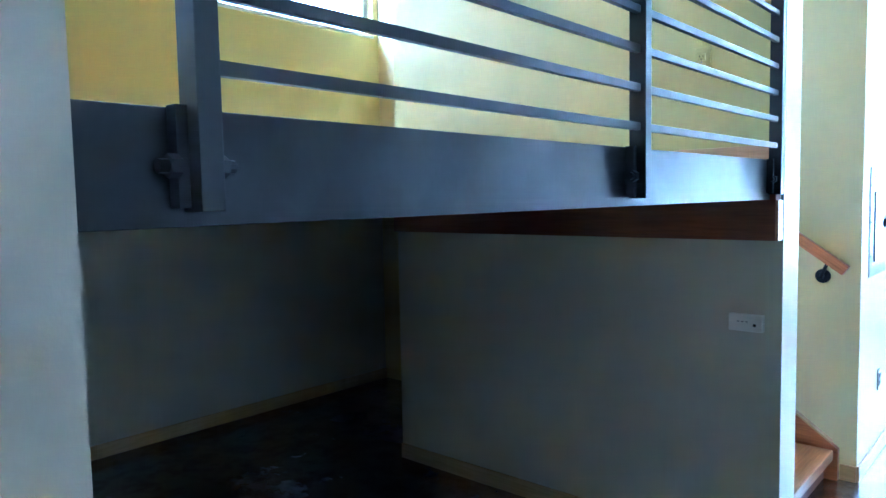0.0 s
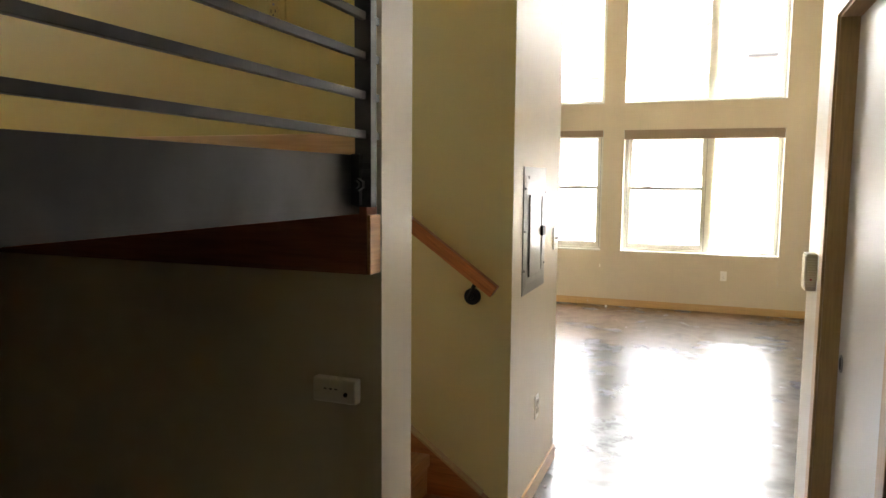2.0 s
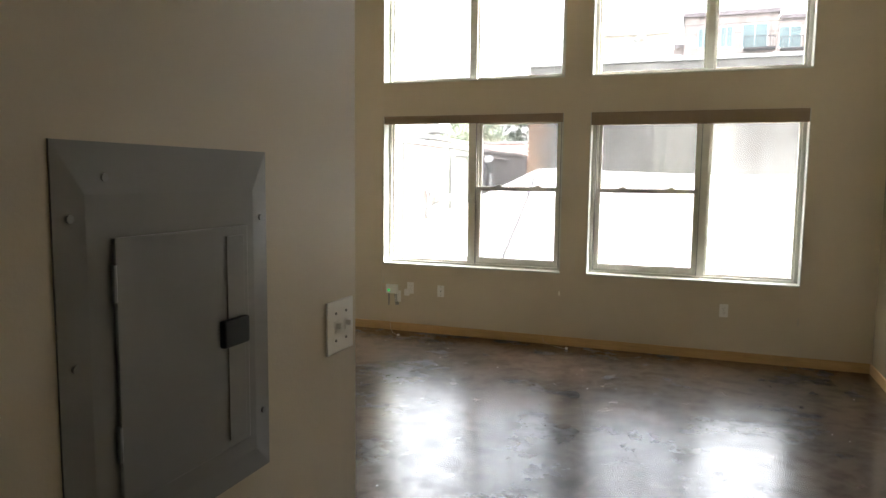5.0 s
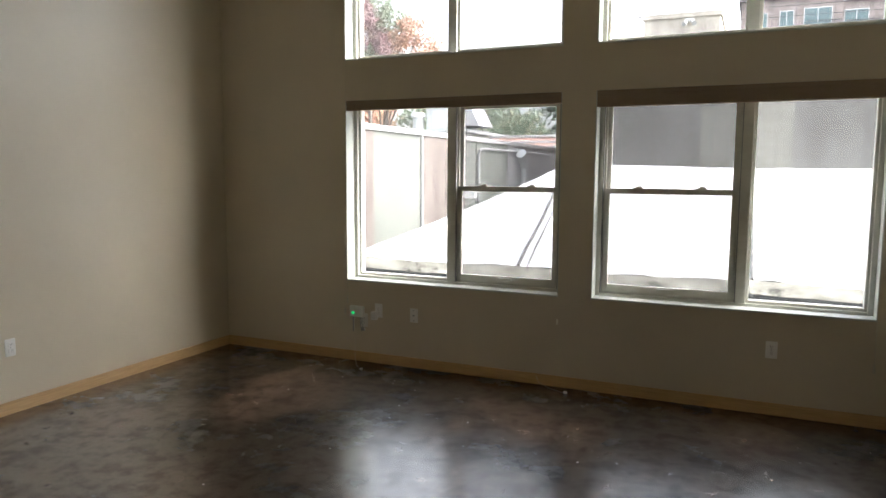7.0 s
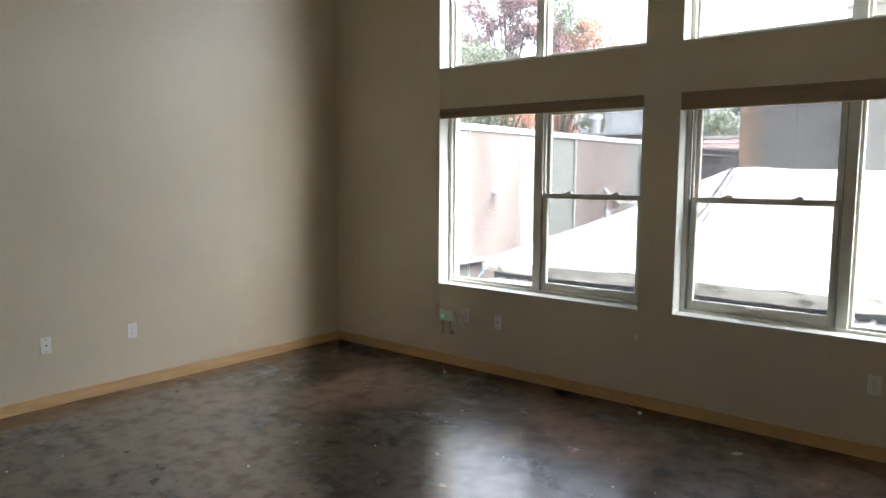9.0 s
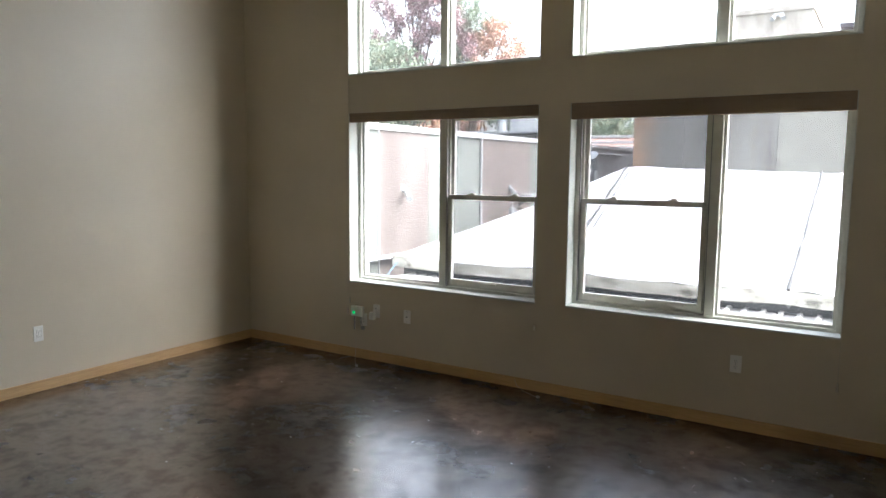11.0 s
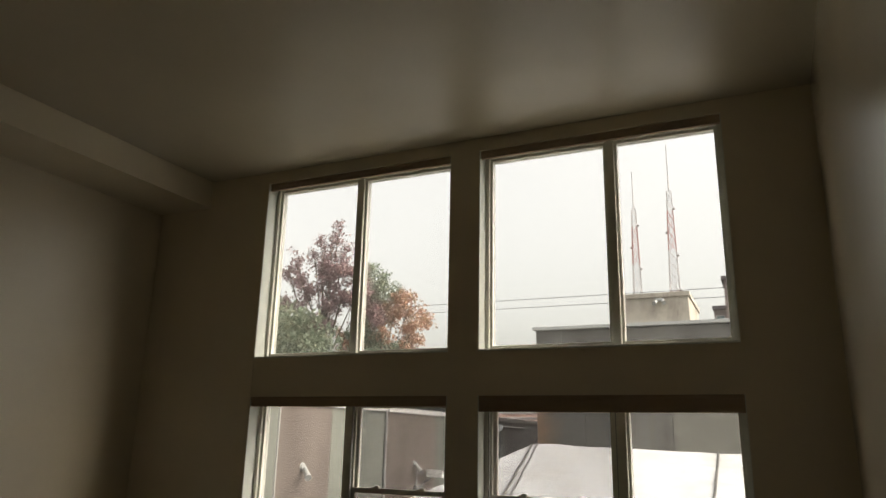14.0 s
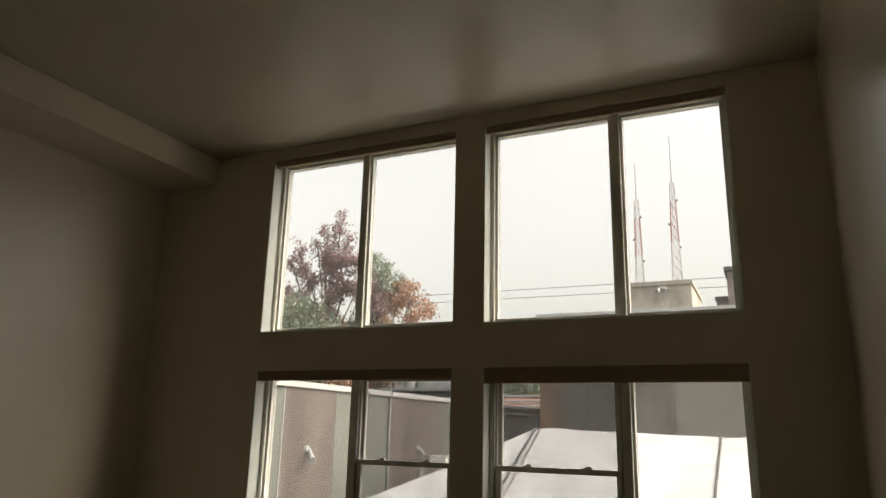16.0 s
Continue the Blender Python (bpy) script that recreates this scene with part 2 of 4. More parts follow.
def masonry(name, lo, hi):
    m = mat(name, hi, 0.9)
    o = nd(m, "ShaderNodeObjectInfo")
    base = ramp(m, o.outputs["Random"], [(0.0, lo), (1.0, hi)])
    st = ramp(m, noise_tex(m, 1.1, 8, (1, 1, 0.5), 0.68), [(0.36, (0.5, 0.48, 0.45)), (0.58, (1.02, 1.02, 1.0))])
    to(m, mixc(m, base, st, 0.85, "MULTIPLY"), "Base Color")
    bump(m, noise_tex(m, 55, 4), 0.4, 0.006)
    return m


block_light = masonry("pale_concrete_block", (0.17, 0.165, 0.145), (0.20, 0.195, 0.17))
block_dark = masonry("weathered_concrete_block", (0.11, 0.107, 0.097), (0.13, 0.125, 0.115))
mortar = masonry("mortar_and_concrete", (0.12, 0.116, 0.108), (0.13, 0.126, 0.118))
# warm orange reflection painted into the wall's colour, fading out to grey
orange_wall = masonry("orange_reflection_wall", (0.25, 0.165, 0.11), (0.26, 0.17, 0.115))
ox = nd(orange_wall, "ShaderNodeSeparateXYZ")
orange_wall.node_tree.links.new(coords(orange_wall), ox.inputs[0])
oedge = nd(orange_wall, "ShaderNodeMath")
oedge.operation = "ADD"
orange_wall.node_tree.links.new(ox.outputs["X"], oedge.inputs[0])
orange_wall.node_tree.links.new(ranged(orange_wall, noise_tex(orange_wall, 2.2, 6), -0.45, 0.45), oedge.inputs[1])
ofade = nd(orange_wall, "ShaderNodeMapRange")
ofade.inputs["From Min"].default_value, ofade.inputs["From Max"].default_value = -4.35, -3.75
orange_wall.node_tree.links.new(oedge.outputs[0], ofade.inputs["Value"])
old_orange = orange_wall.node_tree.nodes["Principled BSDF"].inputs["Base Color"].links[0].from_socket
to(orange_wall, mixc(orange_wall, old_orange, (0.115, 0.11, 0.10), ofade.outputs["Result"]), "Base Color")
cream_stucco = masonry("cream_stucco", (0.48, 0.44, 0.385), (0.50, 0.46, 0.40))
pink_panel = masonry("pinkish_brick_cladding", (0.31, 0.255, 0.24), (0.33, 0.275, 0.26))
mauve_trim = masonry("mauve_metal_trim", (0.17, 0.145, 0.155), (0.18, 0.155, 0.165))
red_roof = masonry("red_brown_roofing", (0.30, 0.17, 0.13), (0.32, 0.19, 0.15))
grey_render = masonry("grey_cement_render", (0.38, 0.38, 0.385), (0.40, 0.40, 0.405))
tan_block = masonry("tan_stucco", (0.34, 0.25, 0.18), (0.35, 0.26, 0.19))
far_window = mat("far_window_glass", (0.10, 0.16, 0.17), 0.12)
far_frame = mat("far_window_frame", (0.6, 0.6, 0.58), 0.5)
ground_mat = masonry("wet_asphalt", (0.05, 0.05, 0.05), (0.06, 0.06, 0.06))
hvac_mat = mat("hvac_sheet_metal", (0.42, 0.43, 0.42), 0.45, 0.4)
tower_mat = mat("tower_steel", (0.45, 0.42, 0.42), 0.6, 0.3)
tower_red = mat("tower_red_paint", (0.34, 0.13, 0.11), 0.6)
bark = mat("bark", (0.12, 0.095, 0.075), 0.9)
bump(bark, noise_tex(bark, 8, 6, (1, 1, 0.2)), 0.5, 0.03)
pole_mat = mat("pole_timber", (0.12, 0.10, 0.085), 0.9)


def leaf_material(name, colours):
    """Thin leaves that let part of the sky's light through."""
    m = mat(name, colours[0], 0.6)
    g = nd(m, "ShaderNodeNewGeometry")
    k = len(colours) - 1
    col = ramp(m, g.outputs["Random Per Island"], [(i / k, c) for i, c in enumerate(colours)])
    to(m, col, "Base Color")
    n, ln = m.node_tree.nodes, m.node_tree.links
    tr, mx = n.new("ShaderNodeBsdfTranslucent"), n.new("ShaderNodeMixShader")
    mx.inputs[0].default_value = 0.45
    ln.new(mixc(m, col, (1.5, 1.5, 1.5), 1.0, "MULTIPLY"), tr.inputs[0])
    ln.new(n["Principled BSDF"].outputs[0], mx.inputs[1]), ln.new(tr.outputs[0], mx.inputs[2])
    ln.new(mx.outputs[0], n["Material Output"].inputs[0])
    return m


leaf_purple = leaf_material("plum_leaves", [(0.24, 0.16, 0.175), (0.31, 0.18, 0.19), (0.28, 0.24, 0.22), (0.33, 0.20, 0.20)])
leaf_green = leaf_material("green_leaves", [(0.15, 0.19, 0.135), (0.20, 0.235, 0.165), (0.17, 0.205, 0.15), (0.26, 0.245, 0.165)])
leaf_orange = leaf_material("orange_leaves", [(0.38, 0.23, 0.16), (0.42, 0.24, 0.17), (0.30, 0.24, 0.16), (0.38, 0.20, 0.16)])


# ---- building helpers ----
def box(bm, x0, x1, y0, y1, z0, z1, bevel=0.0, mi=0):
    geo = bmesh.ops.create_cube(bm, size=1.0)["verts"]
    for v in geo:
        v.co = ((x0 + x1) / 2 + v.co.x * (x1 - x0), (y0 + y1) / 2 + v.co.y * (y1 - y0), (z0 + z1) / 2 + v.co.z * (z1 - z0))
    if bevel:
        edges = list({e for v in geo for e in v.link_edges})
        bmesh.ops.bevel(bm, geom=edges, offset=bevel, segments=2, affect="EDGES", profile=0.6)
    return bm


def rod(bm, a, b, r0, r1=None, seg=12):
    a, b = Vector(a), Vector(b)
    d = b - a
    m = Matrix.Translation((a + b) / 2) @ d.to_track_quat("Z", "Y").to_matrix().to_4x4()
    bmesh.ops.create_cone(bm, cap_ends=True, segments=seg, radius1=r0, radius2=r0 if r1 is None else r1, depth=d.length, matrix=m)
    return bm


def bx(*a, bevel=0.0):
    return box(bmesh.new(), *a, bevel=bevel)


def rd(*a, **k):
    return rod(bmesh.new(), *a, **k)


def mesh_ob(name, bm, material, smooth=False):
    me = bpy.data.meshes.new(name)
    if smooth:
        for f in bm.faces:
            f.smooth = True
    bm.to_mesh(me)
    bm.free()
    me.materials.append(material)
    return new(name, me)


def structure(name, bm, material, label=""):
    return tagged(mesh_ob(name, bm, material), label, "", "", "structure")


def thing(name, loc, label, category, group="", kind=""):
    e = new(name)
    e.location = loc
    e.empty_display_size = 0.1
    return tagged(e, label, category, group, kind)


def part(name, bm, material, parent, label="", smooth=False):
    """A mesh in the coordinates of its thing."""
    ob = mesh_ob(name, bm, material, smooth)
    ob.parent = parent
    return tagged(ob, label) if label else ob


def piece(name, data, parent, loc, rot=(0, 0, 0)):
    ob = new(name, data)
    ob.parent, ob.location, ob.rotation_euler = parent, loc, rot
    return ob


def tube(points, r, material, parent=None, name="cable", seg=6):
    """A bent round cable as a mesh."""
    bm = bmesh.new()
    for a, b in zip(points, points[1:]):
        rod(bm, a, b, r, seg=seg)
    return part(name, bm, material, parent)


# ---- the plan ----
XL, XR, YW, ZC = -4.02, 1.67, 11.22, 4.20
HX = -0.457         # hall side of the stair walls
RX = 0.667          # hall's other wall
LAND = 1.63         # landing height
SY0, SY1 = 3.993, 4.19   # wall between alcove and stair
EX = -0.488          # hall face of that wall
HY = 5.19           # wall with the handrail
PEND = 6.15         # end of the wall with the breaker panel
AX = -3.92          # back wall of alcove and landing
AY = 1.485          # near end of the landing

FZ = 0.02
structure("floor", bx(AX - 0.3, XR + 0.15, -0.8, YW + 0.1, -0.2, FZ), floor_mat, "dark brown stained polished concrete floor")
structure("ceiling", bx(AX - 0.3, XR + 0.15, -0.8, YW + 0.3, ZC, ZC + 0.2), dim_ceiling_paint, "cream painted high ceiling, toned down for its shade")
structure("soffit", bx(XL, -3.41, PEND, YW, 3.94, ZC - 0.002), white_paint, "cream boxed soffit along the wall")

WINX = ((-2.742, -0.922), (-0.679, 1.108))
WZ = ((0.70, 2.19), (2.51, 4.098))
wt = 0.26
bm = bmesh.new()
xs = [XL - 0.14, WINX[0][0], WINX[0][1], WINX[1][0], WINX[1][1], XR + 0.14]
for i in (0, 2, 4):
    box(bm, xs[i], xs[i + 1], YW, YW + wt, -0.2, ZC + 0.1)
for x0, x1 in WINX:
    for z0, z1 in ((-0.2, WZ[0][0]), (WZ[0][1], WZ[1][0]), (WZ[1][1], ZC + 0.1)):
        box(bm, x0, x1, YW, YW + wt, z0, z1)
structure("wall_north", bm, white_paint, "cream painted wall with four tall windows")
structure("wall_west", bx(XL - 0.14, XL, PEND - 0.12, YW, 0, ZC), white_paint, "cream painted living room wall")
structure("wall_east", bx(XR, XR + 0.14, -0.7, YW, 0, ZC), satin_paint, "cream satin painted wall")
structure("wall_south", bx(XL, HX - 0.14, PEND - 0.12, PEND, 0, ZC), white_paint, "cream painted wall")
structure("wall_panel", bx(HX - 0.14, HX, HY + 0.003, PEND, 0, ZC), white_paint, "cream wall with the breaker panel")
bm = bx(AX - 0.12, HX - 0.14, HY, HY + 0.12, 0, ZC)
box(bm, HX - 0.14, HX - 0.0015, HY, HY + 0.0028, 0, ZC)
structure("wall_handrail", bm, tan_paint, "pale yellow stair wall")
bm = bx(-2.53, EX, SY0, SY1, 0, LAND - 0.004)
structure("wall_stair", bm, white_paint, "cream wall beside the stair")
structure("wall_stair_end", bx(EX - 0.03, EX, SY0, SY1, LAND - 0.004, ZC), white_paint, "cream end of the stair wall")
structure("wall_landing", bx(-2.53, EX - 0.03, SY0, SY1, LAND - 0.004, ZC), yellow_paint, "yellow painted landing wall")
structure("wall_alcove", bx(AX - 0.12, AX, AY - 0.13, HY, 0, LAND), white_paint, "cream alcove back wall")
LW = (2.4, 5.14, 2.80, 3.38)      # stairwell window added to light the landing: y from, to, z from, to
bm = bx(AX - 0.12, AX, AY - 0.13, HY, LAND, LW[2])
box(bm, AX - 0.12, AX, AY - 0.13, LW[0], LW[2], ZC)
box(bm, AX - 0.12, AX, LW[1], HY, LW[2], ZC)
box(bm, AX - 0.12, AX, LW[0], LW[1], LW[3], ZC)
structure("wall_landing_back", bm, yellow_paint, "yellow landing back wall with a high opening added for light")
structure("wall_alcove_side", bx(AX, HX - 0.14, AY - 0.13, AY, 0, ZC), tan_paint, "pale yellow alcove side wall")
structure("wall_hall", bx(HX - 0.14, HX, -0.7, AY, 0, ZC), white_paint, "cream hall wall end")
structure("wall_entry", bx(HX, RX, -0.8, -0.7, 0, ZC), white_paint, "cream wall at the hall's end")
DY0, DY1, DH = 4.02, 4.93, 2.11
bm = bx(RX, RX + 0.13, -0.7, DY0, 0, ZC)
box(bm, RX, RX + 0.13, DY1, 5.34, 0, ZC)
box(bm, RX, RX + 0.13, DY0, DY1, DH, ZC)
structure("wall_hall_door", bm, white_paint, "cream satin hall wall with a doorway")
structure("wall_corner", bx(RX + 0.13, XR, 5.21, 5.34, 0, ZC), white_paint, "cream wall")


def skirting(name, x0, x1, y0, y1, material):
    bm = bx(x0, x1, y0, y1, FZ, 0.104, bevel=0.003)
    return structure(name, bm, material, "narrow maple baseboard")


bt = 0.013
skirting("baseboard", XL + bt, XR - bt, YW - bt, YW, maple)
skirting("baseboard", XL, XL + bt, PEND, YW, maple_y)
skirting("baseboard", XR - bt, XR, 5.34, YW, maple_y)
skirting("baseboard", HX, HX + bt, HY, PEND, maple_y)
skirting("baseboard", -2.53, EX, SY0 - bt, SY0, maple)
skirting("baseboard", AX, AX + bt, AY, HY, maple_y)
skirting("baseboard", AX + bt, HX - 0.14, AY, AY + bt, maple)
skirting("baseboard", RX - bt, RX, DY1 + 0.07, 5.34, maple_y)
skirting("baseboard", RX - bt, RX, -0.7, DY0 - 0.07, maple_y)
skirting("baseboard", -0.53, HX, HY - bt, HY, maple)
structure("baseboard", bx(-2.53, EX - 0.03, SY0 - bt, SY0, LAND, LAND + 0.06, bevel=0.003), maple, "narrow maple baseboard")

# ---- landing and railing ----
bm = bx(AX, -0.535, AY, SY0, LAND - 0.12, LAND - 0.001)
box(bm, AX, -2.531, SY0, HY, LAND - 0.12, LAND - 0.001)
structure("landing", bm, fir_y, "timber stair landing")
structure("landing_fascia", bx(-0.533, -0.521, AY, SY0, LAND - 0.144, LAND + 0.002, bevel=0.0015), steel, "blackened steel plate edging the landing")
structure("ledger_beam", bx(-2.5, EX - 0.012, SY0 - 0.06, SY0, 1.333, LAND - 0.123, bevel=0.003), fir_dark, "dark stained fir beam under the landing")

structure("beam_end", bx(EX - 0.0118, EX - 0.002, SY0 - 0.06, SY0, 1.333, LAND - 0.146, bevel=0.003), fir_y, "pale sawn end of the fir beam")


def railing():
    x = -0.497
    t = thing("railing", (x, 0, LAND), "blackened steel railing with flat horizontal bars", "railing")
    posts = (1.65, 2.83, 3.922)
    for y in posts:
        p = part("post", bx(-0.022, 0.022, y - 0.016, y + 0.016, -0.125, 1.02, bevel=0.0015), steel, t)
        part("mounting_plate", bx(-0.024, -0.002, y - 0.032, y - 0.0165, -0.12, 0.004, bevel=0.001), steel, p)
        for s in (-1, 1):
            d = 0.032 if s < 0 else 0.016
            b = rd((0.0, y + s * d, -0.07), (0.0, y + s * (d + 0.014), -0.07), 0.015, seg=6)
            rod(b, (0.0, y + s * (d + 0.014), -0.07), (0.0, y + s * (d + 0.026), -0.07), 0.009, seg=10)
            part("bolt", b, steel, p, "hexagonal bolt head")
    for i in range(9):
        z = 0.051 + 0.0935 * i
        part("bar", bx(-0.005, 0.009, posts[0], SY0 - 0.012, z - 0.0095, z + 0.0095, bevel=0.001), steel, t)
    part("top_rail", bx(-0.022, 0.022, posts[0] - 0.016, SY0 - 0.012, 1.02, 1.045, bevel=0.002), steel, t)


railing()

# ---- stair ----
RISE, RUN, SX = LAND / 9, 0.25, -0.555


def stair():
    t = thing("staircase", (0, 0, 0), "open fir timber stair climbing to the landing", "stairs")
    for i in range(8):
        z = RISE * (i + 1)
        x = SX - RUN * i
        part("tread", bx(x - RUN - 0.03, x, SY1 + 0.001, HY - 0.04, z - 0.055, z, bevel=0.006), fir_y, t)
        part("riser", bx(x - RUN - 0.03, x - RUN - 0.012, SY1 + 0.002, HY - 0.041, z + 0.001, z + RISE - 0.056), fir_y, t)
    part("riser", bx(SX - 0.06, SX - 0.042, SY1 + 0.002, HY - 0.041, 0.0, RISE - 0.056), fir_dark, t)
    bm = bmesh.new()
    x0, x1 = SX + 0.02, -2.55
    k = RISE / RUN
    prof = [(x0, 0.0), (x0, 0.185), (x0 - 0.035, RISE + 0.03), (x1, RISE + 0.03 + k * (x0 - 0.035 - x1)), (x1, k * (x0 - x1) - 0.16), (x0 - 0.25, 0.0)]
    for y in (HY - 0.038, HY - 0.001):
        bm.faces.new([bm.verts.new((a, y, b)) for a, b in prof])
    bm.faces.ensure_lookup_table()
    a, b = bm.faces[0].verts[:], bm.faces[1].verts[:]
    for i in range(len(a)):
        j = (i + 1) % len(a)
        bm.faces.new((a[i], a[j], b[j], b[i]))
    bmesh.ops.recalc_face_normals(bm, faces=bm.faces)
    part("stringer", bm, fir, t, "sloping fir skirt board")
    cap = bx(0.0, math.hypot(x0 - 0.035 - x1, k * (x0 - 0.035 - x1)), HY - 0.042, HY - 0.0012, 0.0, 0.011, bevel=0.002)
    bmesh.ops.rotate(cap, verts=cap.verts, cent=(0, 0, 0), matrix=Euler((0, math.atan(k), 0)).to_matrix())
    top = RISE + 0.03 + k * (x0 - 0.035 - x1)
    bmesh.ops.translate(cap, verts=cap.verts, vec=(x1, 0, top))
    part("stringer_cap", cap, maple, t, "pale maple edging strip")


stair()


def handrail():
    x0, z0 = -0.505, 1.116
    k = 0.715
    t = thing("handrail", (x0, HY, z0), "reddish fir handrail on black round brackets", "handrail")
    L = 2.35
    rail = part("rail", bx(0, L, -0.021, 0.021, -0.029, 0.025, bevel=0.006), fir, t)
    rail.location, rail.rotation_euler = (0, -0.085, 0), (0, -math.atan(k), math.pi)
    for d in (0.123, 1.63):
        bz = k * d - 0.128
        b = rd((-d, -0.001, bz), (-d, -0.012, bz), 0.036, seg=28)
        rod(b, (-d, -0.012, bz), (-d, -0.055, bz), 0.01)
        rod(b, (-d, -0.055, bz), (-d + 0.04, -0.085, k * (d - 0.04) - 0.02), 0.009)
        part("bracket", b, black_iron, t, "round black iron bracket", smooth=False)


handrail()

# ---- windows ----
FY = YW + 0.125     # room side of the sashes


def window(n, i, j):
    x0, x1 = WINX[i]
    z0, z1 = WZ[j]
    w = new("window_%d" % n)
    w.location = ((x0 + x1) / 2, FY, z0)
    tagged(w, "off-white vinyl window, %s" % ("one fixed pane beside a double-hung sash" if j == 0 else "two tall fixed panes"), "", "", "structure")
    cx = (x0 + x1) / 2
    X0, X1, Z1 = x0 - cx, x1 - cx, z1 - z0
    # painted reveals and sill
    rv = 0.006
    part("reveal", bx(X0, X0 + rv, YW - FY + 0.002, 0.0, 0, Z1), sill_paint, w)
    part("reveal", bx(X1 - rv, X1, YW - FY + 0.002, 0.0, 0, Z1), sill_paint, w)
    part("window_sill", bx(X0, X1, YW - FY - 0.006, 0.0, 0, 0.014, bevel=0.003), sill_paint, w)
    f = 0.032
    mx = (-1.835 if i == 0 else 0.314) - cx
    d = 0.09
    frame_bm = bx(X0 + rv, X0 + rv + f, 0, d, 0.0, Z1, bevel=0.004)
    for a in ((X1 - rv - f, X1 - rv, 0, d, 0.0, Z1), (X0 + rv + f, X1 - rv - f, 0, d, 0.0, 0.035), (X0 + rv + f, X1 - rv - f, 0, d, Z1 - f, Z1), (mx - 0.032, mx + 0.032, -0.004, d, 0.035, Z1 - f)):
        box(frame_bm, *a, bevel=0.004)
    # glazing stops as steps in the profile
    for sx0, sx1 in ((X0 + rv + f, mx - 0.032), (mx + 0.032, X1 - rv - f)):
        for a in ((sx0, sx0 + 0.02, 0.025, d, 0.035, Z1 - f), (sx1 - 0.02, sx1, 0.025, d, 0.035, Z1 - f), (sx0 + 0.02, sx1 - 0.02, 0.025, d, 0.035, 0.055), (sx0 + 0.02, sx1 - 0.02, 0.025, d, Z1 - f - 0.02, Z1 - f)):
            box(frame_bm, *a, bevel=0.003)
    part("window_frame", frame_bm, vinyl, w)
    L, R = (X0 + rv + f, mx - 0.032), (mx + 0.032, X1 - rv - f)
    hung = (R if i == 0 else L) if j == 0 else None
    for a, b in (L, R):
        if (a, b) == hung:
            zm = 1.485 - z0
            s = 0.032
            a2, b2 = a + 0.018, b - 0.018
            lower = bx(a2, a2 + s, 0.012, 0.045, 0.05, zm + 0.018, bevel=0.003)
            for q in ((b2 - s, b2, 0.012, 0.045, 0.05, zm + 0.018), (a2 + s, b2 - s, 0.012, 0.045, 0.05, 0.10), (a2 + s, b2 - s, 0.008, 0.045, zm - 0.018, zm + 0.018)):
                box(lower, *q, bevel=0.003)
            # dark strips draw the jamb tracks and the shadow gaps round the sash
            ws = bx(a + 0.0185, a2 + 0.002, 0.0455, 0.0475, 0.05, Z1 - f - 0.02)
            for q in ((a - 0.0005, a + 0.006, -0.003, 0.02, 0.036, Z1 - f), (b - 0.006, b + 0.0005, -0.003, 0.02, 0.036, Z1 - f), (a2 + s, b2 - s, 0.0455, 0.0475, zm - 0.022, zm + 0.016)):
                box(ws, *q)
            part("sash_gap_strip", ws, grey_plastic, w, "dark grey strips for the jamb tracks and shadow gaps")
            lo = part("lower_sash", lower, vinyl, w)
            pane(lo, a2 + s, b2 - s, 0.03, 0.10, zm - 0.018)
            upper = bx(a2, a2 + s, 0.048, 0.078, zm - 0.018, Z1 - f - 0.018, bevel=0.003)
            for q in ((b2 - s, b2, 0.048, 0.078, zm - 0.018, Z1 - f - 0.018), (a2 + s, b2 - s, 0.048, 0.078, zm - 0.018, zm + 0.012), (a2 + s, b2 - s, 0.048, 0.078, Z1 - f - 0.05, Z1 - f - 0.018)):
                box(upper, *q, bevel=0.003)
            up = part("upper_sash", upper, vinyl, w)
            pane(up, a2 + s, b2 - s, 0.063, zm + 0.012, Z1 - f - 0.05)
            for k in (0.26, 0.74):
                lx = a2 + (b2 - a2) * k
                lk = bx(lx - 0.032, lx + 0.032, 0.012, 0.042, zm + 0.018, zm + 0.027, bevel=0.002)
                rod(lk, (lx, 0.027, zm + 0.026), (lx, 0.027, zm + 0.038), 0.012)
                box(lk, lx - 0.004, lx + 0.03, 0.006, 0.03, zm + 0.028, zm + 0.036, bevel=0.002)
                part("sash_lock", lk, vinyl, lo, "small cam lock on the meeting rail")
            cxl = (a2 + b2) / 2
            lf = bx(cxl - 0.055, cxl + 0.055, -0.006, 0.012, 0.083, 0.091, bevel=0.002)
            box(lf, cxl - 0.055, cxl + 0.055, -0.008, -0.003, 0.076, 0.091, bevel=0.002)
            part("sash_lift", lf, vinyl, lo)
            part("insect_screen", bx(a2 + 0.004, b2 - 0.004, 0.082, 0.0825, 0.05, Z1 - f - 0.018), screen_mat, w, "fine grey insect screen")
        else:
            p = pane(w, a + 0.02, b - 0.02, 0.055, 0.055, Z1 - f - 0.02)
    return w


def pane(parent, x0, x1, y, z0, z1):
    p = part("pane", bx(x0, x1, y, y + 0.005, z0, z1), glass, parent)
    p.visible_shadow = False
    return p


window(1, 0, 0), window(2, 1, 0), window(3, 0, 1), window(4, 1, 1)


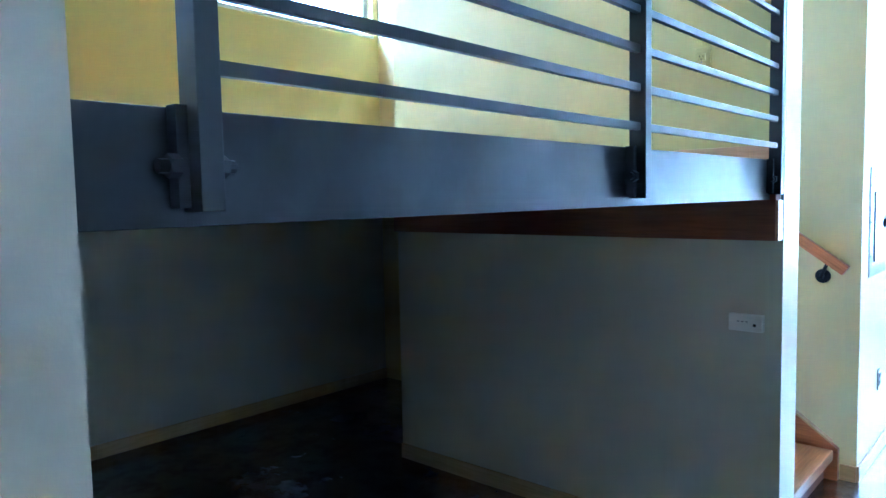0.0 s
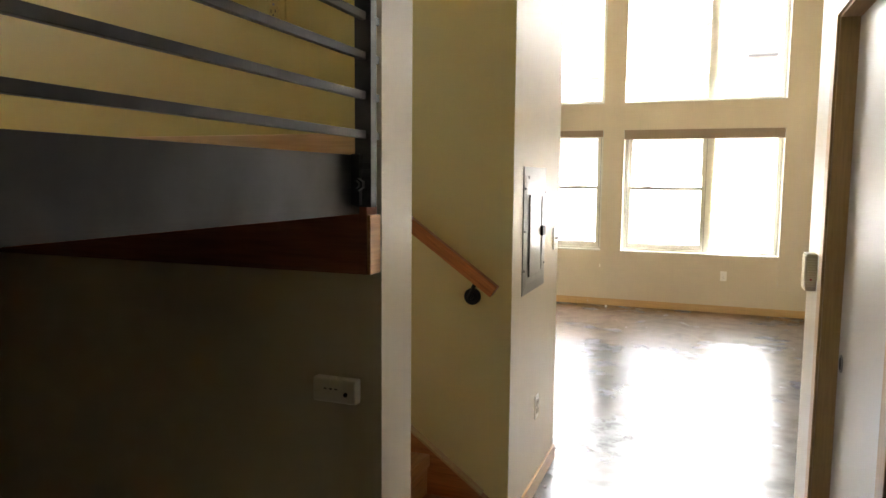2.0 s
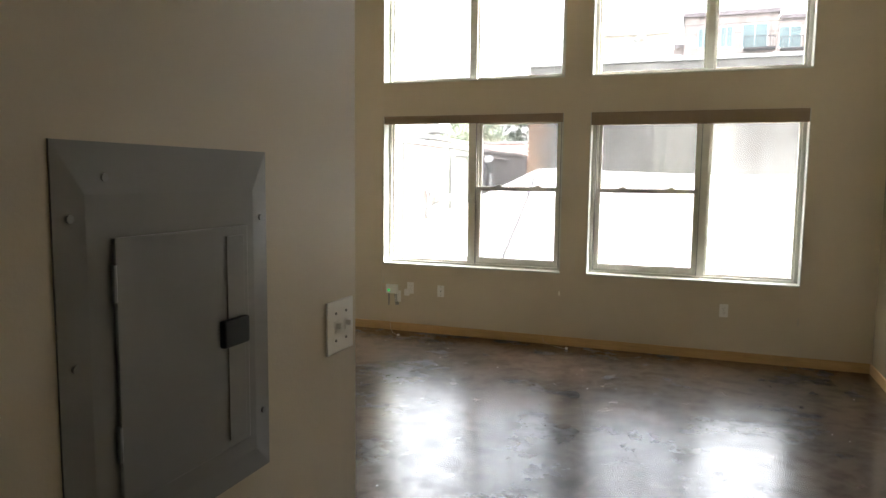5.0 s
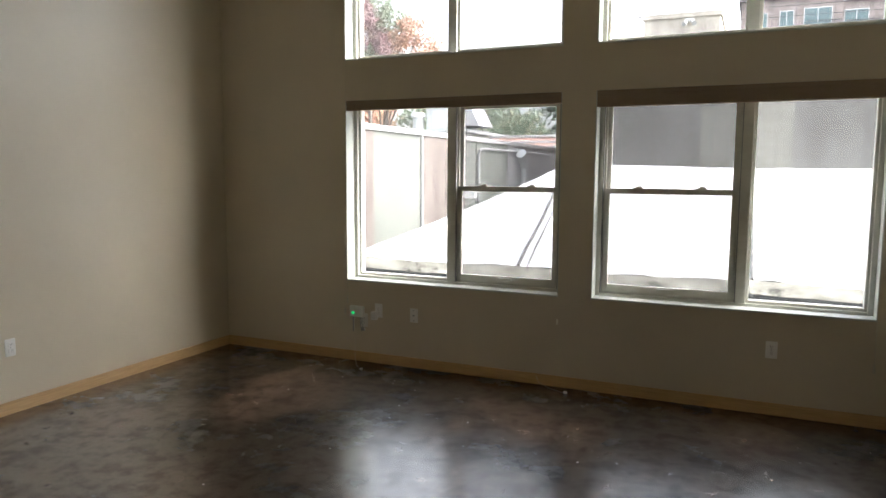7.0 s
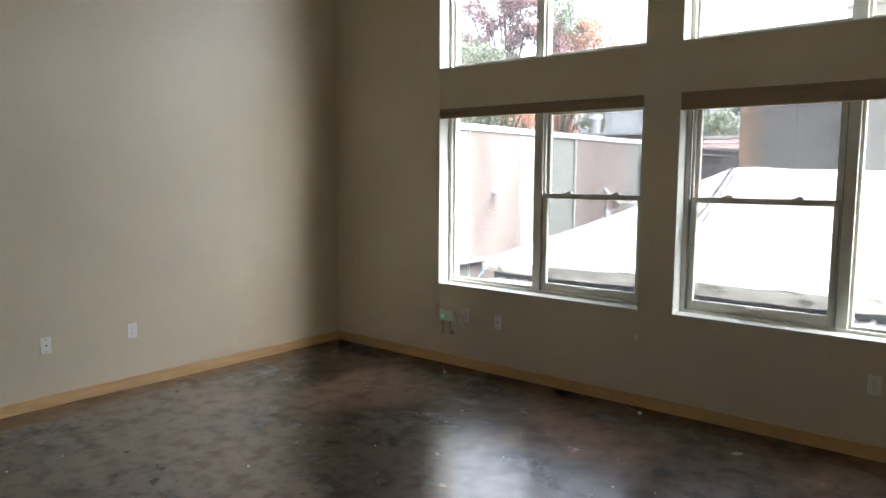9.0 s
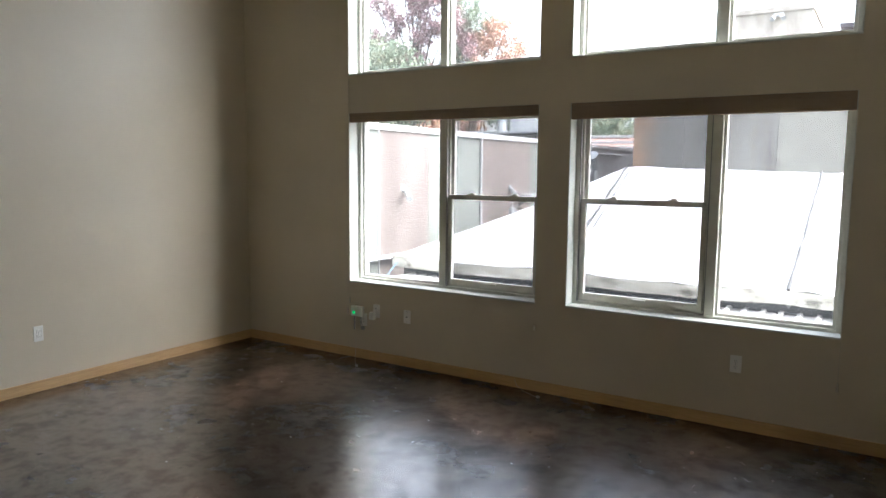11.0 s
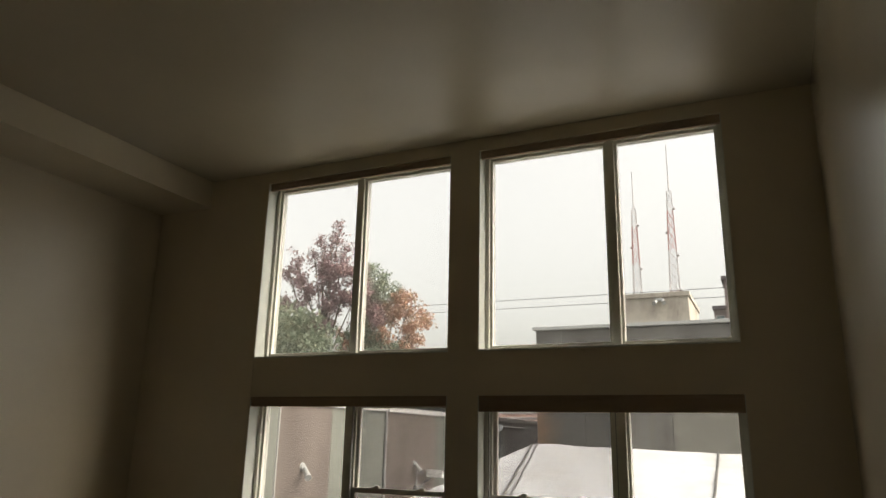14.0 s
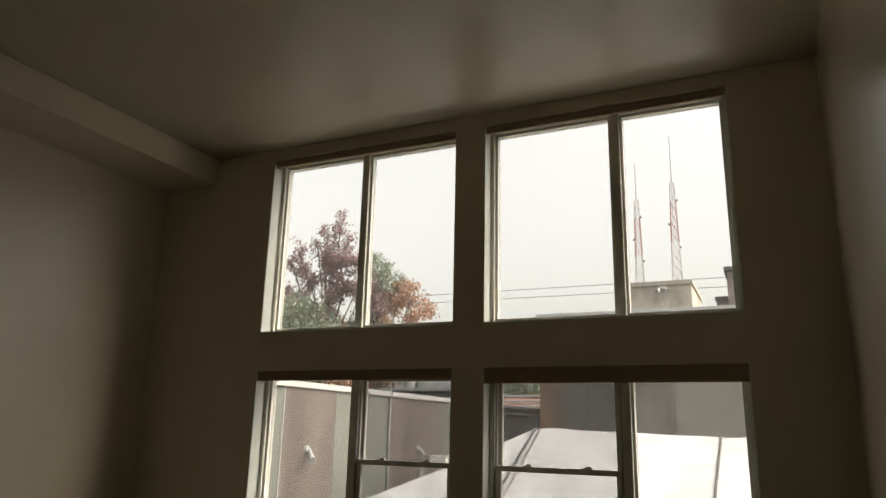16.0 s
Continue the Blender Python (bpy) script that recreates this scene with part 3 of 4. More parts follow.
def added_stair_window():
    y0, y1, z0, z1 = LW
    # added source: brings daylight onto the landing and the handrail wall
    w = new("window_5")
    w.location = (AX, (y0 + y1) / 2, z0)
    tagged(w, "wide high white window added to light the stair landing", "", "", "structure")
    a, h = (y1 - y0) / 2, z1 - z0
    part("window_sill", bx(-0.06, 0.012, -a, a, 0, 0.02, bevel=0.004), sill_paint, w)
    bm = bx(-0.11, -0.06, -a, -a + 0.05, 0.0, h, bevel=0.003)
    for q in ((-0.11, -0.06, a - 0.05, a, 0, h), (-0.11, -0.06, -a + 0.05, a - 0.05, 0.0, 0.05), (-0.11, -0.06, -a + 0.05, a - 0.05, h - 0.05, h), (-0.11, -0.06, -0.03, 0.03, 0.05, h - 0.05)):
        box(bm, *q, bevel=0.003)
    part("window_frame", bm, vinyl, w)
    for s, e in ((-a + 0.05, -0.03), (0.03, a - 0.05)):
        p = part("pane", bx(-0.088, -0.083, s, e, 0.05, h - 0.05), glass, w)
        p.visible_shadow = False


added_stair_window()


def shade(i, j, cord_x, cord_z):
    x0, x1 = WINX[i]
    top = WZ[j][1]
    h = 0.10 if j == 0 and i == 1 else 0.065 if j == 0 else 0.05
    t = thing("window_shade", ((x0 + x1) / 2, YW, top), "brown pleated shade drawn up under its headrail", "window shade", "shades over the windows")
    w = (x1 - x0) / 2
    y0 = 0.004 if j == 0 else 0.02
    part("headrail", bx(-w + 0.003, w - 0.003, y0, 0.055, -0.028, -0.001, bevel=0.003), shade_cloth, t)
    st = bmesh.new()
    n = max(2, int((h - 0.028) / 0.012))
    for k in range(n):
        a = -0.028 - (h - 0.028) * k / n
        box(st, -w + 0.006, w - 0.006, y0 + 0.006 + 0.003 * (k % 2), 0.048 - 0.003 * (k % 2), a - (h - 0.028) / n, a - 0.0008)
    part("pleats", st, shade_cloth, t)
    part("bottom_rail", bx(-w + 0.005, w - 0.005, y0 + 0.003, 0.05, -h - 0.014, -h, bevel=0.003), shade_cloth, t)
    if cord_x:
        cx = cord_x - (x0 + x1) / 2
        cz = cord_z - top
        part("pull_cord", rd((cx, -0.004, -0.01), (cx, -0.004, cz), 0.0014, seg=5), cord_mat, t)
        tb = rd((cx, -0.004, cz), (cx, -0.004, cz - 0.055), 0.005, 0.009, seg=10)
        part("tassel", tb, cord_mat, t)


shade(0, 0, -2.76, 0.47), shade(1, 0, 1.108, 0.43), shade(0, 1, -2.735, 0.56), shade(1, 1, 0, 0)


# ---- wall fittings ----
def wall_frame(axis):
    """Turns fittings built facing -y to face the room from another wall."""
    return {"-y": 0, "+x": 90, "-x": -90, "+y": 180}[axis]


def cover_plate(name, loc, facing, kind, label, category, group="", plastic=plastic):
    t = thing(name, loc, label, category, group)
    t.rotation_euler = (0, 0, radians(wall_frame(facing)))
    w = 0.058 if kind == "double_switch" else 0.036
    part("plate", bx(-w, w, -0.006, -0.0005, -0.058, 0.058, bevel=0.003), plastic, t)
    if kind == "outlet":
        for z in (-0.02, 0.02):
            r = part("socket", bx(-0.0165, 0.0165, -0.0085, -0.006, z - 0.0145, z + 0.0145, bevel=0.004), plastic, t)
            s = bmesh.new()
            for a in ((-0.0075, -0.0055, z - 0.002, z + 0.007), (0.0055, 0.0075, z - 0.002, z + 0.006), (-0.002, 0.002, z - 0.010, z - 0.006)):
                box(s, a[0], a[1], -0.0093, -0.0084, a[2], a[3])
            part("slots", s, dark_slot, r)
        part("screw", rd((0, -0.006, 0), (0, -0.0085, 0), 0.003, seg=8), zinc, t)
    elif kind == "double_switch":
        for x in (-0.023, 0.023):
            part("toggle_frame", bx(x - 0.006, x + 0.006, -0.008, -0.006, -0.013, 0.013), plastic, t)
            b = bx(x - 0.004, x + 0.004, -0.02, -0.007, -0.002, 0.009, bevel=0.001)
            part("toggle", b, plastic, t)
            for z in (-0.03, 0.03):
                part("screw", rd((x, -0.006, z), (x, -0.0078, z), 0.003, seg=8), zinc, t)
    elif kind == "coax":
        part("connector", rd((0, -0.006, 0), (0, -0.018, 0), 0.0055, seg=10), zinc, t)
        for z in (-0.042, 0.042):
            part("screw", rd((0, -0.006, z), (0, -0.0078, z), 0.004, seg=8), grey_plastic, t)
    return t


G = "cover plates on the walls"
cover_plate("wall_outlet", (0.523, YW, 0.46), "-y", "outlet", "white duplex outlet on the window wall", "outlet", G)
cover_plate("coax_plate", (-2.107, YW, 0.455), "-y", "coax", "white cable socket plate under the window", "wall plate", G)
cover_plate("wall_outlet", (-2.435, YW, 0.468), "-y", "outlet", "white duplex outlet under the window", "outlet", G)
cover_plate("wall_outlet", (-2.575, YW, 0.375), "-y", "outlet", "white duplex outlet behind the network box", "outlet", G)
cover_plate("wall_outlet", (XL, 9.14, 0.46), "+x", "outlet", "white duplex outlet on the side wall", "outlet", G)
cover_plate("coax_plate", (XL, 8.53, 0.457), "+x", "coax", "white cable socket plate on the side wall", "wall plate", G)
cover_plate("light_switch", (HX, 6.07, 1.265), "+x", "double_switch", "white double toggle light switch", "light switch")
cover_plate("wall_outlet", (HX, 5.70, 0.455), "+x", "outlet", "white duplex outlet below the breaker panel", "outlet", G)
cover_plate("wall_outlet", (-0.80, SY0, 2.03), "-y", "outlet", "duplex outlet painted over on the yellow landing wall", "outlet", G, yellow_paint)
cover_plate("wall_outlet", (AX, 4.56, 2.05), "+x", "outlet", "outlet painted over on the yellow back wall", "outlet", G, yellow_paint)


def network_box():
    t = thing("network_box", (-2.628, YW, 0.448), "white network box with a glowing green light", "network box")
    part("case", bx(-0.068, 0.062, -0.04, -0.0072, -0.045, 0.048, bevel=0.006), plastic, t)
    part("status_light", bx(-0.045, -0.02, -0.043, -0.0395, -0.02, 0.0, bevel=0.001), led_green, t, "green glowing status light")
    part("antenna", bx(-0.042, -0.03, -0.034, -0.022, -0.17, -0.044, bevel=0.003), grey_plastic, t)
    tube([(0.03, -0.025, -0.045), (0.034, -0.03, -0.09), (0.03, -0.02, -0.13), (0.05, -0.016, -0.15)], 0.004, grey_plastic, t)
    tube([(0.045, -0.025, -0.045), (0.05, -0.035, -0.10), (0.055, -0.02, -0.14)], 0.004, grey_plastic, t)
    part("plug", bx(0.035, 0.07, -0.03, -0.011, -0.16, -0.13, bevel=0.003), grey_plastic, t)


network_box()
t = thing("plug_adapter", (-2.46, YW, 0.448), "white plug-in adapter in the outlet", "adapter")
part("body", bx(-0.026, 0.022, -0.05, -0.0095, -0.055, 0.012, bevel=0.006), plastic, t)
part("prong_base", bx(-0.015, 0.03, -0.0094, -0.0088, -0.04, 0.005), plastic, t)


def loose_cord(pts, end):
    t = thing("shade_cord", pts[0], "white shade cord trailing on the floor", "cord", "trailing cords")
    o = Vector(pts[0])
    tube([tuple(Vector(p) - o) for p in pts], 0.0016, cord_mat, t, "cord")
    bm = bmesh.new()
    bmesh.ops.create_uvsphere(bm, u_segments=12, v_segments=8, radius=0.013, matrix=Matrix.Translation(Vector(end) - o) @ Matrix.Diagonal((1.2, 0.8, 0.9, 1)))
    part("cord_end", bm, plastic, t, "white cord end bead", smooth=True)


loose_cord([(-2.66, YW - 0.016, 0.20), (-2.655, YW - 0.02, 0.11), (-2.63, YW - 0.06, 0.05), (-2.57, YW - 0.14, FZ + 0.003), (-2.47, YW - 0.24, FZ + 0.003)], (-2.46, YW - 0.25, FZ + 0.011))
loose_cord([(-1.07, YW - 0.016, 0.09), (-1.05, YW - 0.02, 0.04), (-0.97, YW - 0.06, FZ + 0.003), (-0.88, YW - 0.11, FZ + 0.003), (-0.82, YW - 0.145, FZ + 0.003)], (-0.812, YW - 0.15, FZ + 0.011))
t = thing("cord_cleat", (-0.921, YW, 0.514), "small ivory cord cleat on the wall", "cleat")
part("cleat", bx(-0.006, 0.006, -0.012, -0.0005, -0.02, 0.02, bevel=0.002), ivory, t)


def breaker_panel():
    y0, y1, z0, z1 = 5.352, 5.795, 1.06, 1.632
    t = thing("breaker_panel", (HX, (y0 + y1) / 2, (z0 + z1) / 2), "grey enamelled steel breaker panel set in the wall", "breaker panel")
    w, h = (y1 - y0) / 2, (z1 - z0) / 2
    bm = bmesh.new()
    rings = []
    for d, s in ((0.001, 0.0), (0.004, 0.0), (0.008, 0.045), (0.008, 0.062)):
        ex = s * 1.5 if s else 0
        rings.append([bm.verts.new((d, a * (w - s), b * (h - (ex if b > 0 else s)))) for a, b in ((-1, -1), (1, -1), (1, 1), (-1, 1))])
    for r, q in zip(rings, rings[1:]):
        for k in range(4):
            bm.faces.new((r[k], r[(k + 1) % 4], q[(k + 1) % 4], q[k]))
    bm.faces.new(rings[-1])
    bmesh.ops.recalc_face_normals(bm, faces=bm.faces)
    part("cover", bm, panel_grey, t)
    door = bx(0.0085, 0.015, -w + 0.085, w - 0.07, -h + 0.075, h - 0.125, bevel=0.003)
    dr = part("panel_door", door, panel_grey, t, "grey enamelled hinged door")
    part("raised_flange", bx(0.015, 0.0175, w - 0.13, w - 0.085, -h + 0.09, h - 0.14, bevel=0.001), panel_grey, dr)
    part("latch", bx(0.015, 0.027, w - 0.15, w - 0.085, -0.035, 0.01, bevel=0.003), black_iron, dr, "black plastic latch")
    part("sticker", bx(0.015, 0.0158, w - 0.125, w - 0.10, -0.07, -0.045), plastic, dr)
    for z in (-0.12, 0.10):
        part("hinge", rd((0.013, -w + 0.083, z - 0.025), (0.013, -w + 0.083, z + 0.025), 0.004, seg=8), zinc, dr)
    for a, b in ((-1, 0.66), (-1, 0.0), (-1, -0.62), (1, 0.6), (1, -0.62), (-0.72, 0.84)):
        part("screw", rd((0.004, a * (w - 0.022), b * h), (0.0095, a * (w - 0.022), b * h), 0.0055, seg=10), zinc, t)


breaker_panel()

t = thing("wall_sensor", (-0.612, SY0, 1.012), "cream plastic sensor box on the alcove wall", "sensor box")
part("case", bx(-0.064, 0.064, -0.034, -0.0005, -0.033, 0.033, bevel=0.006), ivory, t)
part("button", rd((0.035, -0.034, -0.006), (0.035, -0.0365, -0.006), 0.006, seg=12), dark_slot, t)
for k in range(3):
    part("slot", bx(-0.03 + 0.016 * k, -0.022 + 0.016 * k, -0.0348, -0.0338, 0.004, 0.007), dark_slot, t)


def thermostat():
    t = thing("thermostat", (RX, 5.15, 1.258), "cream thermostat with ribbed sides and a red light", "thermostat")
    part("case", bx(-0.036, -0.0005, -0.045, 0.045, -0.066, 0.066, bevel=0.004), thermo_case, t)
    part("face", bx(-0.039, -0.0355, -0.038, 0.038, -0.058, 0.058, bevel=0.001), thermo_case, t)
    for k in range(12):
        z = -0.05 + k * 0.0088
        part("rib", bx(-0.031, -0.004, -0.0475, -0.0445, z, z + 0.004), ivory, t)
    part("indicator", bx(-0.022, -0.016, -0.0485, -0.0474, -0.028, -0.022), led_red, t, "red indicator light")


thermostat()

# ---- doorway ----
jt = 0.02
d1 = new("door_1")
d1.location = (RX, DY0, 0)
tagged(d1, "closed off-white flush door in a maple frame", "", "", "structure")
part("jamb", bx(-0.004, 0.134, DY1 - DY0 - jt, DY1 - DY0, 0, DH, bevel=0.002), maple_z, d1)
part("jamb", bx(-0.004, 0.134, 0, jt, 0, DH, bevel=0.002), maple_z, d1)
part("head_jamb", bx(-0.004, 0.134, jt, DY1 - DY0 - jt, DH - jt, DH, bevel=0.002), maple_y, d1)
part("casing", bx(-0.013, -0.0045, DY1 - DY0 - 0.012, DY1 - DY0 + 0.055, 0, DH + 0.055, bevel=0.002), maple_z, d1)
part("casing", bx(-0.013, -0.0045, -0.055, 0.012, 0, DH + 0.055, bevel=0.002), maple_z, d1)
part("casing", bx(-0.013, -0.0045, 0.0122, DY1 - DY0 - 0.0122, DH - 0.012, DH + 0.055, bevel=0.002), maple_y, d1)
leaf = part("door_leaf", bx(0.05, 0.09, jt + 0.003, DY1 - DY0 - jt - 0.003, 0.01, DH - jt - 0.003, bevel=0.002), door_paint, d1)
pl = rd((0.052, DY1 - DY0 - 0.075, 1.0), (0.047, DY1 - DY0 - 0.075, 1.0), 0.028, seg=24)
part("flush_pull", pl, zinc, leaf, "round metal flush pull")
part("pull_recess", rd((0.0475, DY1 - DY0 - 0.075, 1.0), (0.0465, DY1 - DY0 - 0.075, 1.0), 0.02, seg=24), black_iron, leaf)


# ---- crumbs on the floor ----
def crumbs():
    rng = random.Random(5)
    bm = bmesh.new()
    for _ in range(46):
        x, y, r = rng.uniform(-3.5, 1.4), rng.uniform(6.8, 11.0), rng.uniform(0.002, 0.006)
        bmesh.ops.create_icosphere(bm, subdivisions=1, radius=r, matrix=Matrix.Translation((x, y, FZ + r * 0.3)) @ Matrix.Diagonal((rng.uniform(0.7, 1.6), 1, 0.35, 1)))
    tagged(mesh_ob("floor_crumbs", bm, plastic), "tiny pale plaster crumbs scattered on the concrete", "debris", "", "stuff")


crumbs()

# ---- outdoors ----
GZ = -3.2
structure("ground", bx(-700, 700, YW + 0.4, 1500, GZ - 0.2, GZ), ground_mat, "wet dark asphalt yard")


def metal_sheets():
    t = thing("metal_roof", (0, YW + 0.3, -0.05), "ribbed pale sheet-metal roof below the windows", "roof")
    bm = bmesh.new()
    y0, y1 = 0.0, 5.6
    n, wdt = 4, 0.8
    prof = []
    for k in range(n):
        x = k * wdt / n
        prof += [(x, 0.0), (x + 0.13, 0.0), (x + 0.145, 0.032), (x + 0.185, 0.032)]
    prof.append((wdt, 0.0))
    rows = [[bm.verts.new((x, y, z + 0.02 + 0.03 * (y1 - y))) for x, z in prof] for y in (y0, y1)]
    for k in range(len(prof) - 1):
        bm.faces.new((rows[0][k], rows[0][k + 1], rows[1][k + 1], rows[1][k]))
    ext = bmesh.ops.extrude_face_region(bm, geom=bm.faces[:])["geom"]
    bmesh.ops.translate(bm, verts=[e for e in ext if isinstance(e, bmesh.types.BMVert)], vec=(0, 0, -0.004))
    bmesh.ops.recalc_face_normals(bm, faces=bm.faces)
    first = part("sheet", bm, metal_roof, t)
    first.location = (-5.25, 0, 0)
    for k in range(1, 16):
        piece("sheet", first.data, t, (-5.25 + wdt * k, 0, 0))
    part("deck", bx(-5.25, 7.55, 0.0, 5.6, -0.25, -0.02), mortar, t)
    part("support_wall", bx(-5.25, 7.55, 5.0, 5.5, GZ, -0.25), mortar, t)


metal_sheets()

APEX, CORNER, EAVE = Vector((-3.2, 20.5, 1.80)), Vector((-5.4, 15.5, 0.34)), (15.5, 0.32)


def tent():
    t = thing("event_tent", (-2.7, 15.55, 0.0), "white vinyl tent roof, wet and dirt-streaked along its edge", "tent")
    o = Vector((-2.7, 15.55, 0.0))
    right = 7.0

    def cloth(f, nu, nv, name, material, label=""):
        bm = bmesh.new()
        g = [[bm.verts.new(Vector(f(a / nu, b / nv)) - o) for b in range(nv + 1)] for a in range(nu + 1)]
        for a in range(nu):
            for b in range(nv):
                bm.faces.new((g[a][b], g[a + 1][b], g[a + 1][b + 1], g[a][b + 1]))
        return part(name, bm, material, t, label, smooth=True)

    seam_x = (-2.62, 0.38, 3.5, 6.6)

    def eave(x):
        k = min(1.0, max(0.0, (x - CORNER.x) / 2.2))
        sag = 0.035 * math.sin(math.pi * min(1, abs(((x - 0.36) / 3.12) % 1.0)))
        return Vector((x, CORNER.y + (EAVE[0] - CORNER.y) * k, CORNER.z + (EAVE[1] - CORNER.z) * k - sag))

    knee, ridge_end = Vector((0.30, 20.5, 1.71)), Vector((right, 20.5, 1.69))

    def ridge(x):
        if x < -2.62:
            return APEX.copy()
        if x < 0.38:
            return APEX.lerp(knee, (x + 2.62) / 3.0)
        return knee.lerp(ridge_end, (x - 0.38) / (right - 0.38))

    def front(u, v):
        lo = eave(CORNER.x + (right - CORNER.x) * u)
        hi = ridge(lo.x)
        p = lo.lerp(hi, v)
        near = min(abs(lo.x - s) for s in seam_x)
        wr = 0.045 * math.exp(-near * 1.6) * noise.noise(Vector((lo.x * 1.6, v * 26.0, 1.0))) + 0.012 * noise.noise(Vector((lo.x * 1.1, v * 14.0, 7.0)))
        wr += 0.03 * (1 - v) ** 4 * noise.noise(Vector((lo.x * 2.5, v * 2.0, 4.0)))
        p.z += wr - 0.10 * math.sin(math.pi * v) * 0.6
        return p

    cloth(front, 260, 90, "canopy", tent_cloth)
    back = 25.8
    cloth(lambda u, v: front(0, v).lerp(Vector((CORNER.x, back, CORNER.z)).lerp(APEX, v), u), 30, 30, "canopy_end", tent_cloth)
    cloth(lambda u, v: Vector((CORNER.x + (right - CORNER.x) * u, back, CORNER.z)).lerp(ridge(CORNER.x + (right - CORNER.x) * u), v), 20, 6, "canopy_back", tent_cloth)

    def valance(u, v):
        p = eave(CORNER.x + (right - CORNER.x) * u)
        p.z -= 0.165 * v + 0.015 * v * noise.noise(Vector((p.x * 2.2, 2.0, 0)))
        p.y -= 0.02 + 0.05 * v * noise.noise(Vector((p.x * 1.7, 0, v))) + 0.02 * noise.noise(Vector((p.x * 7, 3.0, v)))
        return p

    cloth(valance, 220, 6, "valance", valance_cloth, "dirty cream hanging edge")
    cloth(lambda u, v: Vector((CORNER.x - 0.02, CORNER.y + (back - CORNER.y) * u, CORNER.z - 0.2 * v)), 30, 2, "valance", valance_cloth)
    for s in seam_x:
        u = (s - CORNER.x) / (right - CORNER.x)
        for off, r in ((0.0, 0.024), (0.06, 0.012))[:1 if s > 0 else 2]:
            bm = bmesh.new()
            pts = [front(u + off * 0.1, v / 14) + Vector((off * (1 - v / 20), 0, 0.018)) - o for v in range(15)]
            for a, b in zip(pts, pts[1:]):
                rod(bm, a, b, r, seg=6)
            part("seam_strap", bm, strap_mat, t, "wet dark lacing strap")
        e = eave(s)
        part("leg", rd(tuple(e - o + Vector((0, 0.12, -0.05))), tuple(Vector((s, 15.70, 0.02)) - o), 0.03, seg=10), zinc, t)
        part("base_plate", bx(s - o.x - 0.12, s - o.x + 0.12, 0.02, 0.26, 0.015, 0.035), dark_gutter, t)
    # gutter colour kept near black to carry the shadow band below the canopy
    part("gutter", bx(CORNER.x - o.x + 0.1, right - o.x, 0.10, 0.24, 0.0, 0.24, bevel=0.01), dark_gutter, t, "gutter beam under the canopy, coloured dark for its shadow band")
    tube([tuple(CORNER - o + Vector((0.1, -0.03, -0.12))), tuple(CORNER - o + Vector((0.02, -0.1, -0.25))), tuple(CORNER - o + Vector((-0.06, -0.15, -0.4)))], 0.008, mat("blue_rope", (0.25, 0.42, 0.62), 0.7), t, "rope")


tent()


BX = -6.2           # face of the boundary wall


def panel_wall():
    y0, y1, top = YW + 0.3, 32.0, 2.44
    t = thing("boundary_wall", (BX, y0, GZ), "tall panelled concrete wall of pink aggregate and grey-green bays", "wall")
    h = top - GZ
    part("core", bx(-0.3, -0.02, 0, y1 - y0, 0, h), mortar, t)
    cuts = [(y0, 16.15, green_agg, 0.0), (16.15, 17.72, pink_agg, 0.015), (17.72, 19.75, green_agg, 0.0), (19.75, 22.25, pink_agg, 0.015), (22.25, 22.95, green_agg, 0.0), (22.95, 25.4, green_agg, 0.01), (25.4, y1, grey_render, 0.012)]
    for a, b, m, p in cuts:
        part("panel", bx(-0.019, 0.0 + p, a - y0 + 0.012, b - y0 - 0.012, 0, h - 0.03, bevel=0.006), m, t)
    part("joint_strip", rd((0.03, 19.75 - y0, 0), (0.03, 19.75 - y0, h + 0.10), 0.032, seg=8), grey_plastic, t)
    part("joint_strip", rd((0.004, 16.15 - y0, 0), (0.004, 16.15 - y0, h - 0.03), 0.02, seg=8), grey_plastic, t)
    for a, b in ((y0, 19.70), (19.80, 25.4), (25.42, y1)):
        part("coping", bx(-0.36, 0.06, a - y0, b - y0, h - 0.055, h + 0.05, bevel=0.01), coping_mat, t, "white metal coping")
    pts = [(0.06, 23.0 - y0, 0), (0.06, 23.0 - y0, h - 0.42), (0.06, 23.05 - y0, h - 0.30), (0.06, 23.2 - y0, h - 0.24), (0.06, 23.5 - y0, h - 0.22), (0.06, 29.0 - y0, h - 0.22)]
    tube(pts, 0.035, grey_plastic, t, "conduit", seg=8)
    # foot flashing beside the tent
    part("flashing", bx(0.0, 0.22, 14.2 - y0, 16.8 - y0, 0.16 - GZ, 0.19 - GZ, bevel=0.004), coping_mat, t, "bent pale metal flashing")


panel_wall()


def flood_lamp(y, z, label):
    t = thing("wall_floodlight", (BX + 0.017, y, z), label, "floodlight")
    part("base", rd((0.0, 0, 0.06), (0.04, 0, 0.06), 0.075, 0.06, seg=16), hvac_mat, t)
    part("arm", rd((0.04, 0, 0.06), (0.11, -0.04, -0.01), 0.022, seg=8), hvac_mat, t)
    hd = rd((0.07, -0.01, 0.03), (0.22, -0.13, -0.09), 0.035, 0.055, seg=16)
    rod(hd, (0.22, -0.13, -0.09), (0.24, -0.146, -0.106), 0.06, 0.06, seg=16)
    part("head", hd, hvac_mat, t)


